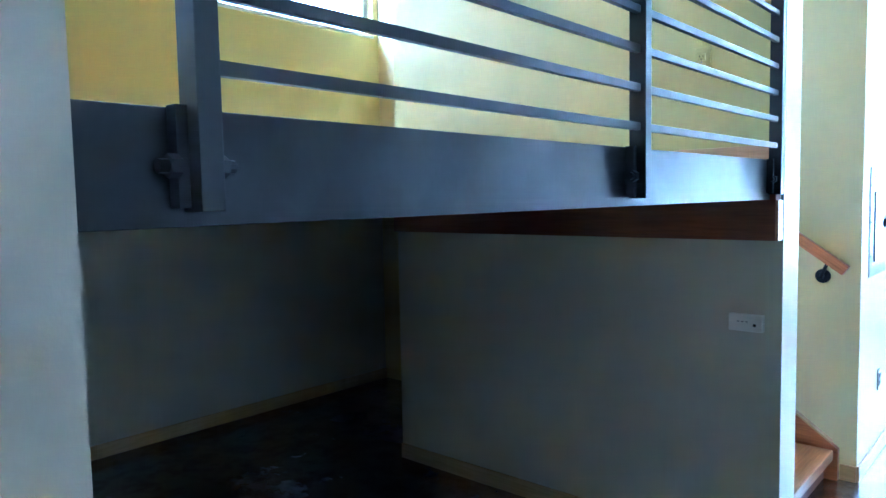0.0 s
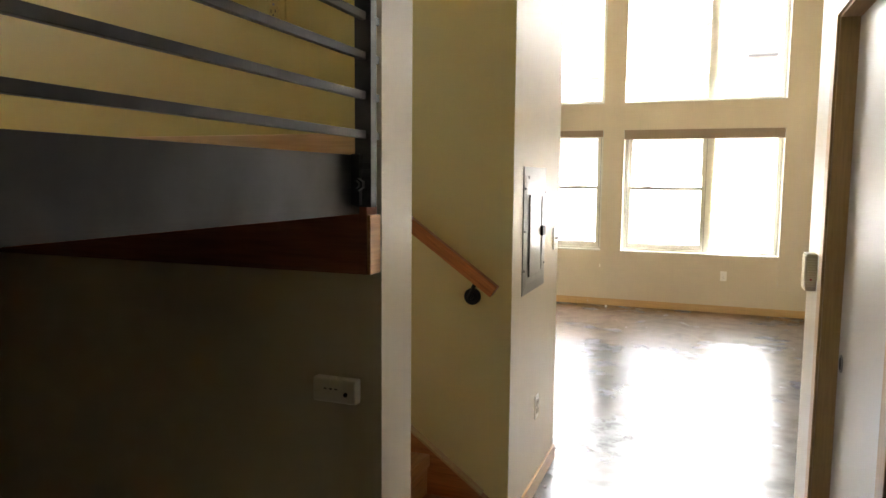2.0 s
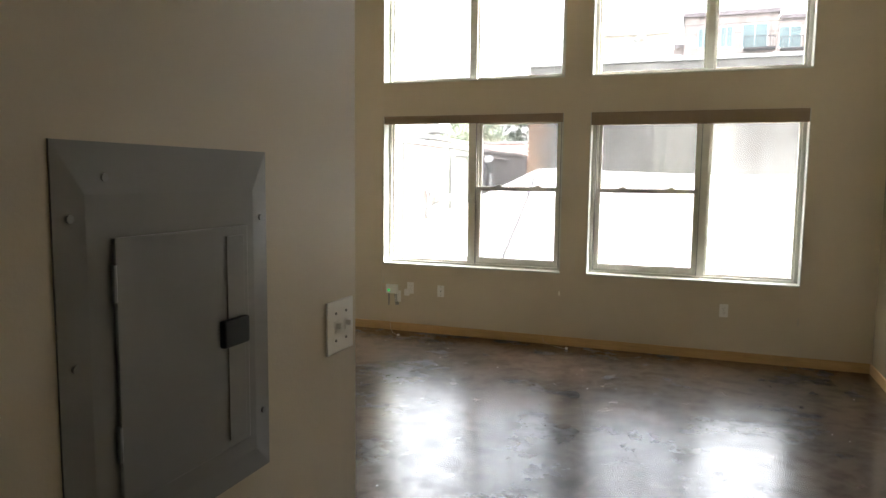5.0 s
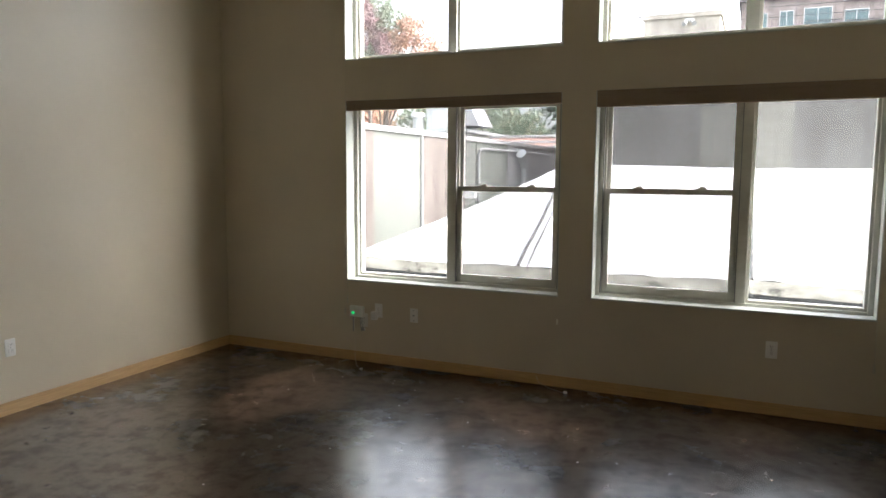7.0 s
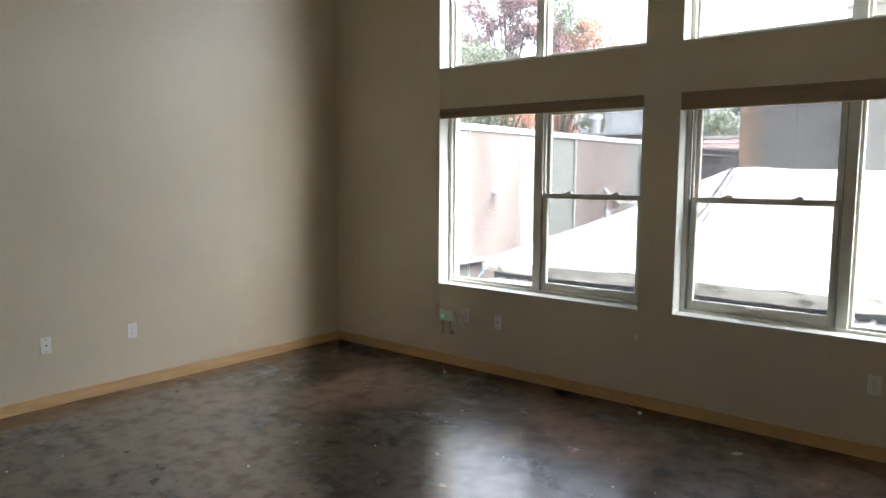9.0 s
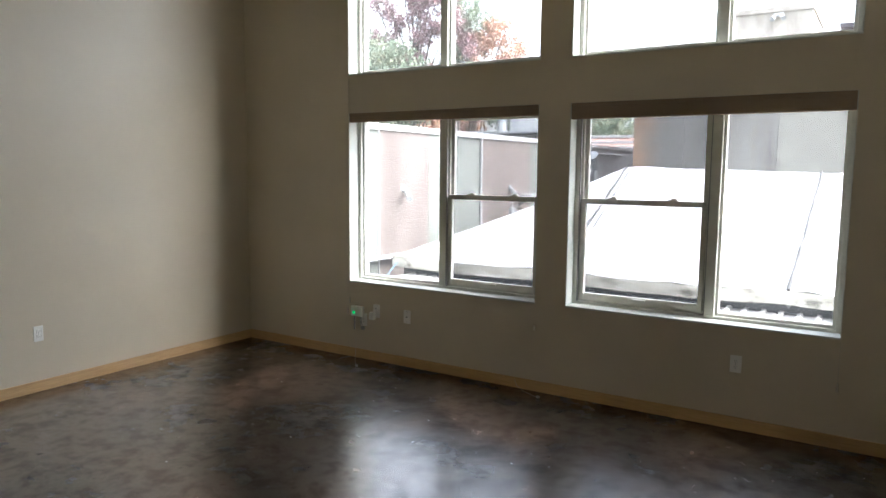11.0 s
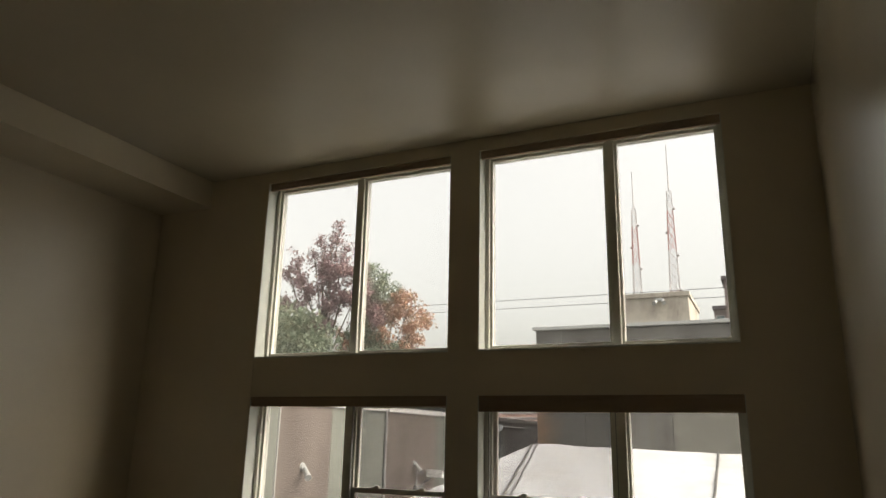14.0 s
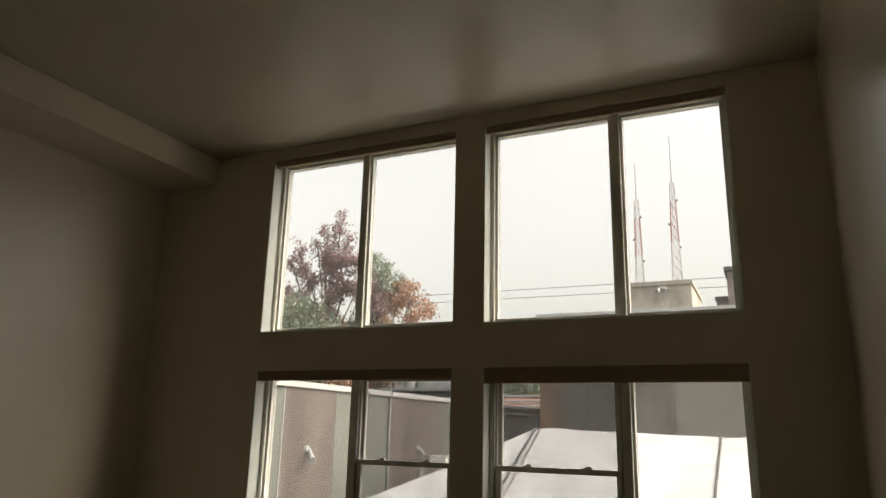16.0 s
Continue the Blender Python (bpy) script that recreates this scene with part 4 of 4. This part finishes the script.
flood_lamp(16.87, 1.29, "small grey bullet floodlight on the aggregate panel")
flood_lamp(21.15, 1.24, "small grey floodlight on the stained panel")
t = thing("security_camera", (BX + 0.017, 21.65, 1.0), "white weatherproof security camera on a wall bracket", "security camera")
part("bracket", rd((0, 0, -0.12), (0.18, 0, -0.02), 0.03, seg=8), hvac_mat, t)
part("housing", bx(0.1, 0.5, -0.08, 0.08, 0.0, 0.14, bevel=0.02), plastic, t)
part("hood", bx(0.08, 0.56, -0.095, 0.095, 0.142, 0.158, bevel=0.004), plastic, t)
tube([(0.02, 0.0, -0.12), (0.04, -0.25, -0.2), (0.03, -0.32, -0.5), (0.03, -0.36, -0.75)], 0.012, grey_plastic, t)
t = thing("junction_box", (BX + 0.017, 21.2, 0.72), "small grey electrical box with a conduit on the wall", "junction box")
part("box", bx(0.0, 0.09, -0.09, 0.09, -0.12, 0.12, bevel=0.01), hvac_mat, t)
part("conduit", rd((0.03, 0, 0.12), (0.03, 0, 0.5), 0.018, seg=8), hvac_mat, t)
t = thing("exhaust_flue", (BX + 0.012, 26.4, 1.55), "rusty grey curved exhaust flue on the far wall", "flue")
fl = rd((0.18, 0, -1.3), (0.18, 0, 0.25), 0.09, seg=12)
rod(fl, (0.18, 0, 0.22), (0.18, -0.22, 0.52), 0.1, 0.13, seg=12)
part("pipe", fl, hvac_mat, t)
part("cap", rd((0.18, -0.2, 0.5), (0.18, -0.34, 0.62), 0.14, 0.16, seg=12), hvac_mat, t)
part("strap", bx(0.0, 0.28, -0.1, 0.1, -0.3, -0.26), hvac_mat, t)


def facade_window(t, x, z, w, h, y, depth=0.08):
    f = bx(x - w / 2, x + w / 2, y - 0.05, y + 0.02, z - h / 2, z + h / 2)
    p = part("window", f, far_frame, t)
    for k in range(2):
        a = x - w / 2 + 0.06 + k * (w / 2 - 0.03)
        part("pane", bx(a, a + w / 2 - 0.09, y - 0.06, y - 0.04, z - h / 2 + 0.07, z + h / 2 - 0.07), far_window, p)


def block_building():
    y, x0, x1, top = 25.0, -4.48, 9.0, 4.84
    xl, xr = -1.0, 1.09                  # the pale re-blocked opening
    t = thing("block_building", (0, y, GZ), "low concrete block building with a flat parapet", "building")
    z = -GZ
    part("wall", bx(x0 + 0.7, x1, 0.03, 12, 0, top + z - 0.05), mortar, t)
    part("upper_bay", bx(x0, x0 + 0.7, 0.0, 12, 3.72 + z, top + z - 0.05), mortar, t)
    part("stucco_bay", bx(x0, x0 + 1.3, -0.012, 12, 0, 3.71 + z, bevel=0.01), orange_wall, t, "corner bay with an orange reflection painted in, fading to grey")
    part("coping", bx(x0 - 0.08, x1, -0.1, 0.4, top + z - 0.06, top + z + 0.03, bevel=0.01), hvac_mat, t, "pale sheet-metal parapet cap")
    part("smooth_bay", bx(xr + 0.01, x1 - 0.01, -0.005, 0.029, 0, top + z - 0.09), mortar, t)
    part("bedding", bx(xl + 0.005, xr + 0.005, -0.003, 0.029, 1.2 + z, 3.72 + z), block_light, t)
    part("render_band", bx(xl + 0.005, xr + 0.005, -0.004, 0.029, 3.725 + z, top + z - 0.09), mortar, t)
    part("bedding", bx(x0 + 1.31, xl - 0.005, -0.003, 0.029, 1.2 + z, top + z - 0.1), block_dark, t)
    # single blocks over the part of the face that shows
    bw, bh = 0.42, 0.205
    mesh_pair = []
    for m in (block_dark, block_light):
        b = bx(-bw / 2 + 0.005, bw / 2 - 0.005, -0.006, 0.03, -bh / 2 + 0.005, bh / 2 - 0.005, bevel=0.002)
        me = bpy.data.meshes.new("block")
        b.to_mesh(me), b.free()
        me.materials.append(m)
        mesh_pair.append(me)
    r = 0
    zz = 1.35
    while zz < 3.7:
        off = (r % 2) * bw / 2
        xx = xl + bw / 2 + off
        while xx < xr - bw / 4:
            piece("block", mesh_pair[1], t, (xx, 0, zz + z))
            xx += bw
        xx = xl - bw / 2 - off
        while xx > x0 + 1.3 + bw / 4:
            piece("block", mesh_pair[0], t, (xx, 0.004, zz + z))
            xx -= bw
        zz += bh
        r += 1
    pent = part("roof_house", bx(-3.35, -0.97, 6.0, 9.6, top + z - 0.05, 6.80 + z, bevel=0.02), cream_stucco, t, "cream stucco rooftop house")
    part("roof_trim", bx(-3.40, -0.92, 5.94, 9.66, 6.68 + z, 6.84 + z, bevel=0.01), cream_stucco, pent)
    lamp_bm = bx(-2.04, -1.76, 5.78, 5.94, 6.52 + z, 6.62 + z, bevel=0.02)
    rod(lamp_bm, (-2.0, 5.82, 6.52 + z), (-2.06, 5.68, 6.42 + z), 0.05, 0.08)
    rod(lamp_bm, (-1.8, 5.82, 6.52 + z), (-1.74, 5.68, 6.42 + z), 0.05, 0.08)
    part("roof_lamp", lamp_bm, hvac_mat, pent)


block_building()


def low_building():
    t = thing("low_roof_building", (-8.2, 36, GZ), "low tan building with a reddish pitched roof behind the wall", "building")
    z = -GZ
    part("wall", bx(-3.3, 3.5, 0, 9, 0, 2.35 + z), tan_block, t)
    bm = bmesh.new()
    for x in (-3.5, 3.6):
        bm.faces.new([bm.verts.new((x, y, h + z)) for y, h in ((-0.3, 2.3), (-0.3, 2.42), (3.0, 3.28), (6.0, 3.28), (6.0, 2.3))])
    bm.faces.ensure_lookup_table()
    p, q = bm.faces[0].verts[:], bm.faces[1].verts[:]
    for k in range(5):
        bm.faces.new((p[k], p[(k + 1) % 5], q[(k + 1) % 5], q[k]))
    bmesh.ops.recalc_face_normals(bm, faces=bm.faces)
    part("roof", bm, red_roof, t)
    for y, h in ((0.9, 2.74), (1.9, 3.0)):
        part("roof_batten", bx(-3.5, 3.6, y - 0.12, y + 0.12, h + z - 0.05, h + z + 0.07, bevel=0.02), coping_mat, t, "weathered white roof band")
    part("ridge_cap", bx(-3.55, 3.65, 2.8, 6.1, 3.26 + z, 3.38 + z, bevel=0.02), coping_mat, t, "white metal ridge cap")
    part("gable_wall", bx(2.2, 3.62, -0.4, 0.2, 2.36 + z, 3.5 + z, bevel=0.02), coping_mat, t, "white upstand at the roof's end")
    f = thing("flat_roof_building", (-16, 38.5, GZ), "plain flat-roofed building behind the boundary wall", "building")
    part("wall", bx(-5, 3.2, 0, 8, 0, 3.55 + z), mortar, f)
    part("roof", bx(-5.1, 3.3, -0.1, 8.1, 3.55 + z, 3.7 + z, bevel=0.02), hvac_mat, f)
    u = thing("rooftop_unit", (-14.4, 40.5, 3.7), "grey-green sheet-metal rooftop air handling unit with a slanted hood", "air handler")
    part("cabinet", bx(-1.1, 1.0, -1, 1, 0.06, 1.2, bevel=0.02), hvac_mat, u)
    for x in (-0.4, 0.3):
        part("access_panel", bx(x - 0.3, x + 0.3, -1.02, -1.0, 0.2, 1.05, bevel=0.004), coping_mat, u)
    part("curb", bx(-1.2, 1.6, -0.95, 0.95, 0.0, 0.06), grey_plastic, u)
    bm = bmesh.new()
    for y in (-1, 1):
        bm.faces.new([bm.verts.new(c) for c in ((1.0, y, 0.25), (1.85, y, 0.25), (1.35, y, 1.2), (1.0, y, 1.2))])
    bm.faces.ensure_lookup_table()
    a, b = bm.faces[0].verts[:], bm.faces[1].verts[:]
    for k in range(4):
        bm.faces.new((a[k], a[(k + 1) % 4], b[(k + 1) % 4], b[k]))
    bmesh.ops.recalc_face_normals(bm, faces=bm.faces)
    part("hood", bm, coping_mat, u)
    v = thing("roof_vent", (-16.0, 39.6, 3.7), "round sheet-metal roof vent with a wide cap", "vent")
    part("pipe", rd((0, 0, 0), (0, 0, 0.75), 0.3), hvac_mat, v)
    part("cap", rd((0, 0, 0.75), (0, 0, 0.98), 0.42, 0.36), coping_mat, v)


low_building()


def balcony(t, x0, x1, z0):
    bm = bx(x0, x1, -1.1, 0, z0, z0 + 0.14)
    n = int((x1 - x0) / 0.19)
    for q in range(n + 1):
        x = x0 + 0.03 + (x1 - x0 - 0.06) * q / n
        rod(bm, (x, -1.07, z0 + 0.14), (x, -1.07, z0 + 1.0), 0.022, seg=4)
    box(bm, x0, x1, -1.1, -1.04, z0 + 0.98, z0 + 1.05)
    for x in (x0, x1 - 0.06):
        box(bm, x, x + 0.06, -1.1, 0, z0 + 0.98, z0 + 1.05)
    part("balcony", bm, black_iron, t, "dark railed balcony")


def apartments():
    y, x0, x1, top = 70.0, -1.53, 24.0, 15.2
    t = thing("apartment_block", (0, y, GZ), "pinkish clad apartment block with white-framed windows and balconies", "building")
    z = -GZ
    part("wall", bx(x0, 5.75, 0, 14, 0, top + 0.25 + z), pink_panel, t)
    part("wall", bx(5.76, x1, 0.5, 14, 0, top - 0.2 + z), pink_panel, t)
    part("parapet_band", bx(x0 - 0.2, 5.95, -0.2, 14, top + 0.25 + z, top + 0.6 + z), mauve_trim, t, "dark mauve roof band")
    part("parapet_band", bx(5.96, x1, 0.3, 14, top - 0.2 + z, top + 0.12 + z), mauve_trim, t, "dark mauve roof band")
    part("lower_wing", bx(-2.55, x0 - 0.01, 1.0, 14, 0, 13.1 + z), pink_panel, t)
    part("wing_roof", bx(-2.65, x0 - 0.01, 0.8, 14, 13.1 + z, 13.4 + z), mauve_trim, t)
    for x in (-0.3, 0.75, 2.5, 5.2):
        part("panel_joint", bx(x, x + 0.04, -0.02, 0, 0, top + 0.25 + z), mauve_trim, t)
    for row in range(3):
        zz = 13.65 + z - row * 3.1
        facade_window(t, 0.0, zz, 0.9, 1.7, 0.0)
        facade_window(t, 1.84, zz, 1.05, 1.8, 0.0)
        facade_window(t, 4.05, zz, 2.0, 2.0, 0.0)
        balcony(t, 3.2, 5.6, zz - 1.25)
        facade_window(t, 6.75, zz - 0.15, 1.7, 1.8, 0.5)
        balcony(t, 6.0, 8.2, zz - 1.4)
        facade_window(t, 9.1, zz - 0.2, 1.0, 1.5, 0.5)
        for x in (11.4, 14.0, 17.0):
            facade_window(t, x, zz - 0.2, 1.6, 1.7, 0.5)
        facade_window(t, -2.05, zz - 1.75, 0.7, 1.3, 1.0)


apartments()


def tower(x, y, base, top, half, name_label):
    t = thing("radio_tower", (x, y, GZ), name_label, "radio tower", "radio towers")
    z0, z1 = 0.0, base - GZ
    mast = top - GZ
    steps = 26
    for red in (0, 1):
        bm = bmesh.new()
        for k in range(steps):
            if (k // 4) % 2 != red:
                continue
            a, b = z1 * k / steps, z1 * (k + 1) / steps
            ha, hb = half * (1 - 0.72 * k / steps), half * (1 - 0.72 * (k + 1) / steps)
            for i in range(4):
                c = [(-1, -1), (1, -1), (1, 1), (-1, 1)]
                p, q = c[i], c[(i + 1) % 4]
                rod(bm, (p[0] * ha, p[1] * ha, a), (p[0] * hb, p[1] * hb, b), 0.05, seg=4)
                rod(bm, (p[0] * ha, p[1] * ha, a), (q[0] * hb, q[1] * hb, b), 0.05, seg=4)
                rod(bm, (q[0] * ha, q[1] * ha, a), (p[0] * hb, p[1] * hb, b), 0.05, seg=4)
                rod(bm, (p[0] * hb, p[1] * hb, b), (q[0] * hb, q[1] * hb, b), 0.032, seg=4)
        part("lattice", bm, tower_red if red else tower_mat, t)
    part("mast", rd((0, 0, z1), (0, 0, mast), 0.13, 0.08, seg=8), tower_mat, t)
    for k, s in ((0.62, 1), (0.75, 1), (0.84, -1), (0.93, 1)):
        part("dish", rd((s * half * (1 - 0.72 * k), 0, z1 * k), (s * (half * (1 - 0.72 * k) + 0.5), -0.1, z1 * k), 0.3, 0.26, seg=10), tower_mat, t)


tower(-21.4, 150, 49.0, 57.3, 1.5, "distant slender red and grey lattice radio tower")
tower(-14.1, 150, 52.0, 62.4, 1.65, "distant taller lattice radio tower with dishes")


def tree(x, y, height, clumps, leaf, trunk_r, n_leaf, size, label, seed, base=GZ, spread=1.0):
    """clumps: centre offset and radii of the foliage masses round the trunk's foot."""
    rng = random.Random(seed)
    t = thing("tree", (x, y, base), label, "tree")
    bm = bmesh.new()
    top = Vector((0, 0, height))
    pts = [Vector((0.25 * math.sin(k * 1.1 + seed), 0.2 * math.cos(k * 0.9), height * 0.92 * k / 8)) for k in range(9)]
    for k, (a, b) in enumerate(zip(pts, pts[1:])):
        rod(bm, a, b, trunk_r * (1 - k / 9.5), trunk_r * (1 - (k + 1) / 9.5), seg=8)
    for (cx, cy, cz, rx, rz, *_rest) in clumps:
        k = min(7, max(2, int(cz / height * 8) - 2))
        a = pts[k]
        c = Vector((cx, cy, cz))
        m = a.lerp(c, 0.5) + Vector((0, 0, 0.25 * rz))
        rod(bm, a, m, trunk_r * 0.34, trunk_r * 0.2, seg=6)
        rod(bm, m, c, trunk_r * 0.2, trunk_r * 0.05, seg=6)
        for _ in range(5):
            d = Vector((rng.uniform(-1, 1) * rx, rng.uniform(-1, 1) * rx, rng.uniform(-0.4, 1) * rz)) * 0.85
            rod(bm, m.lerp(c, rng.uniform(0.3, 1)), c + d, trunk_r * 0.09, trunk_r * 0.03, seg=4)
    part("trunk", bm, bark, t)
    total = sum(c[3] * c[3] * c[4] for c in clumps)
    groups = {}
    for c in clumps:
        groups.setdefault(c[5] if len(c) > 5 else leaf, []).append(c)
    for material, cl in groups.items():
        vs, fs = [], []
        for cx, cy, cz, rx, rz, *_rest in cl:
            # small tufts, so that gaps of sky stay open between them
            tufts = max(8, int(26 * rx * rz))
            n = max(40, int(n_leaf * rx * rx * rz / total))
            seeds = []
            for _ in range(tufts):
                while True:
                    d = Vector((rng.uniform(-1, 1), rng.uniform(-1, 1), rng.uniform(-1, 1)))
                    if d.length < 1:
                        break
                seeds.append(Vector((cx + d.x * rx, cy + d.y * rx, cz + d.z * rz)))
            for _ in range(n):
                c = seeds[rng.randrange(tufts)] + Vector((rng.gauss(0, 0.19), rng.gauss(0, 0.19), rng.gauss(0, 0.16))) * spread
                s = size * rng.uniform(0.6, 1.3)
                q = Euler((rng.uniform(0, 6.3), rng.uniform(0, 6.3), rng.uniform(0, 6.3))).to_matrix()
                b = len(vs)
                for p in ((-0.5, 0, 0), (0, -0.35, 0.06), (0.6, 0, 0), (0, 0.35, 0.06)):
                    vs.append(c + q @ (Vector(p) * s))
                fs.append((b, b + 1, b + 2, b + 3))
        me = bpy.data.meshes.new("crown")
        me.from_pydata([tuple(v) for v in vs], [], fs)
        me.materials.append(material)
        ob = new("crown", me)
        ob.parent = t
    return t


tree(-22.0, 40, 17.2, [
    (0.85, 0, 16.9, 0.28, 0.9), (0.45, 0, 16.0, 0.40, 0.8), (-0.35, 0, 16.2, 0.28, 0.7), (-0.75, 0, 15.3, 0.35, 0.7), (1.35, 0, 15.4, 0.35, 0.6), (0.3, 0.2, 14.9, 0.75, 0.7),
    (-2.2, 0, 15.3, 0.35, 0.7), (-2.5, 0, 14.4, 0.55, 0.5), (-1.6, 0, 14.0, 0.5, 0.5), (1.7, 0, 14.1, 0.8, 0.6), (0.2, 0, 13.9, 0.7, 0.6), (2.7, 0, 13.8, 0.6, 0.6),
    (-0.9, 0, 13.2, 0.7, 0.5), (1.1, 0.3, 13.0, 0.8, 0.5), (-3.1, 0, 12.7, 0.8, 0.35), (2.5, 0, 12.6, 0.9, 0.5), (-1.6, 0, 12.3, 0.6, 0.4), (0.3, 0, 12.2, 0.8, 0.4),
    (3.2, 0, 11.5, 0.8, 0.7), (-3.2, 0.3, 11.7, 0.5, 0.4), (-0.3, 0, 11.1, 1.2, 0.6)],
    leaf_purple, 0.2, 14000, 0.145, "tall autumn tree with sparse plum-coloured leaves", 3)
tree(-18.8, 41, 14.0, [
    (-0.6, 0, 13.9, 1.0, 0.9, leaf_green), (0.3, 0, 13.0, 1.1, 0.9, leaf_green), (-1.1, 0, 12.6, 0.9, 0.8, leaf_orange), (1.2, 0, 12.4, 0.8, 0.7, leaf_orange), (0.2, 0.3, 11.8, 1.3, 0.8, leaf_orange),
    (2.0, 0, 12.2, 0.8, 0.6, leaf_orange), (2.4, 0, 11.2, 0.9, 0.6, leaf_orange), (-0.6, 0, 10.8, 1.5, 0.9, leaf_green), (1.4, 0, 10.4, 1.3, 0.8, leaf_orange), (-1.6, 0, 10.2, 1.2, 0.9, leaf_orange), (0.4, 0, 9.3, 2.2, 0.8, leaf_green)],
    leaf_orange, 0.2, 17000, 0.15, "autumn tree with mixed green and orange leaves", 8)
tree(-24.2, 38, 11.6, [(-1.2, 0, 11.0, 1.6, 1.0), (0.8, 0, 11.2, 1.6, 1.0), (2.4, 0, 10.6, 1.5, 1.0), (0, 0, 9.6, 2.6, 1.1), (3.2, 0, 9.4, 1.5, 1.0), (0.5, 0, 8.0, 3.0, 1.2)],
     leaf_green, 0.22, 13000, 0.22, "dense green leafed tree", 12, spread=1.5)
for k, (tx, ty, th, lf) in enumerate(((-15, 47, 9.3, leaf_green), (-20, 52, 10.5, leaf_green), (-27, 50, 11, leaf_orange), (-33, 52, 12, leaf_green), (-10, 54, 10.5, leaf_green), (-38, 46, 12, leaf_orange), (-5, 58, 9.5, leaf_green))):
    rr = random.Random(40 + k)
    cl = [(rr.uniform(-2.6, 2.6), rr.uniform(-1.5, 1.5), th * rr.uniform(0.55, 0.95), rr.uniform(1.2, 2.0), rr.uniform(0.9, 1.5)) for _ in range(9)]
    tree(tx, ty, th, cl, lf, 0.25, 6000, 0.36, "green and rust autumn tree beyond the rooftops", 60 + k, spread=1.6)


def utility_pole():
    t = thing("utility_pole", (-22.6, 46, GZ), "dark timber utility pole with a crossarm", "utility pole")
    part("pole", rd((0, 0, 0), (0, 0, 13.6), 0.16, 0.11), pole_mat, t)
    part("crossarm", bx(-1.1, 1.1, -0.06, 0.06, 12.9, 13.05), pole_mat, t)
    for x in (-1.0, -0.5, 0.5, 1.0):
        part("insulator", rd((x, 0, 13.05), (x, 0, 13.25), 0.05, seg=8), grey_plastic, t)
    for z, x in ((13.2, -1.0), (12.7, 1.0)):
        part("wire", rd((x, 0, z), (60, -2, z - 0.6), 0.016, seg=5), black_iron, t)


utility_pole()
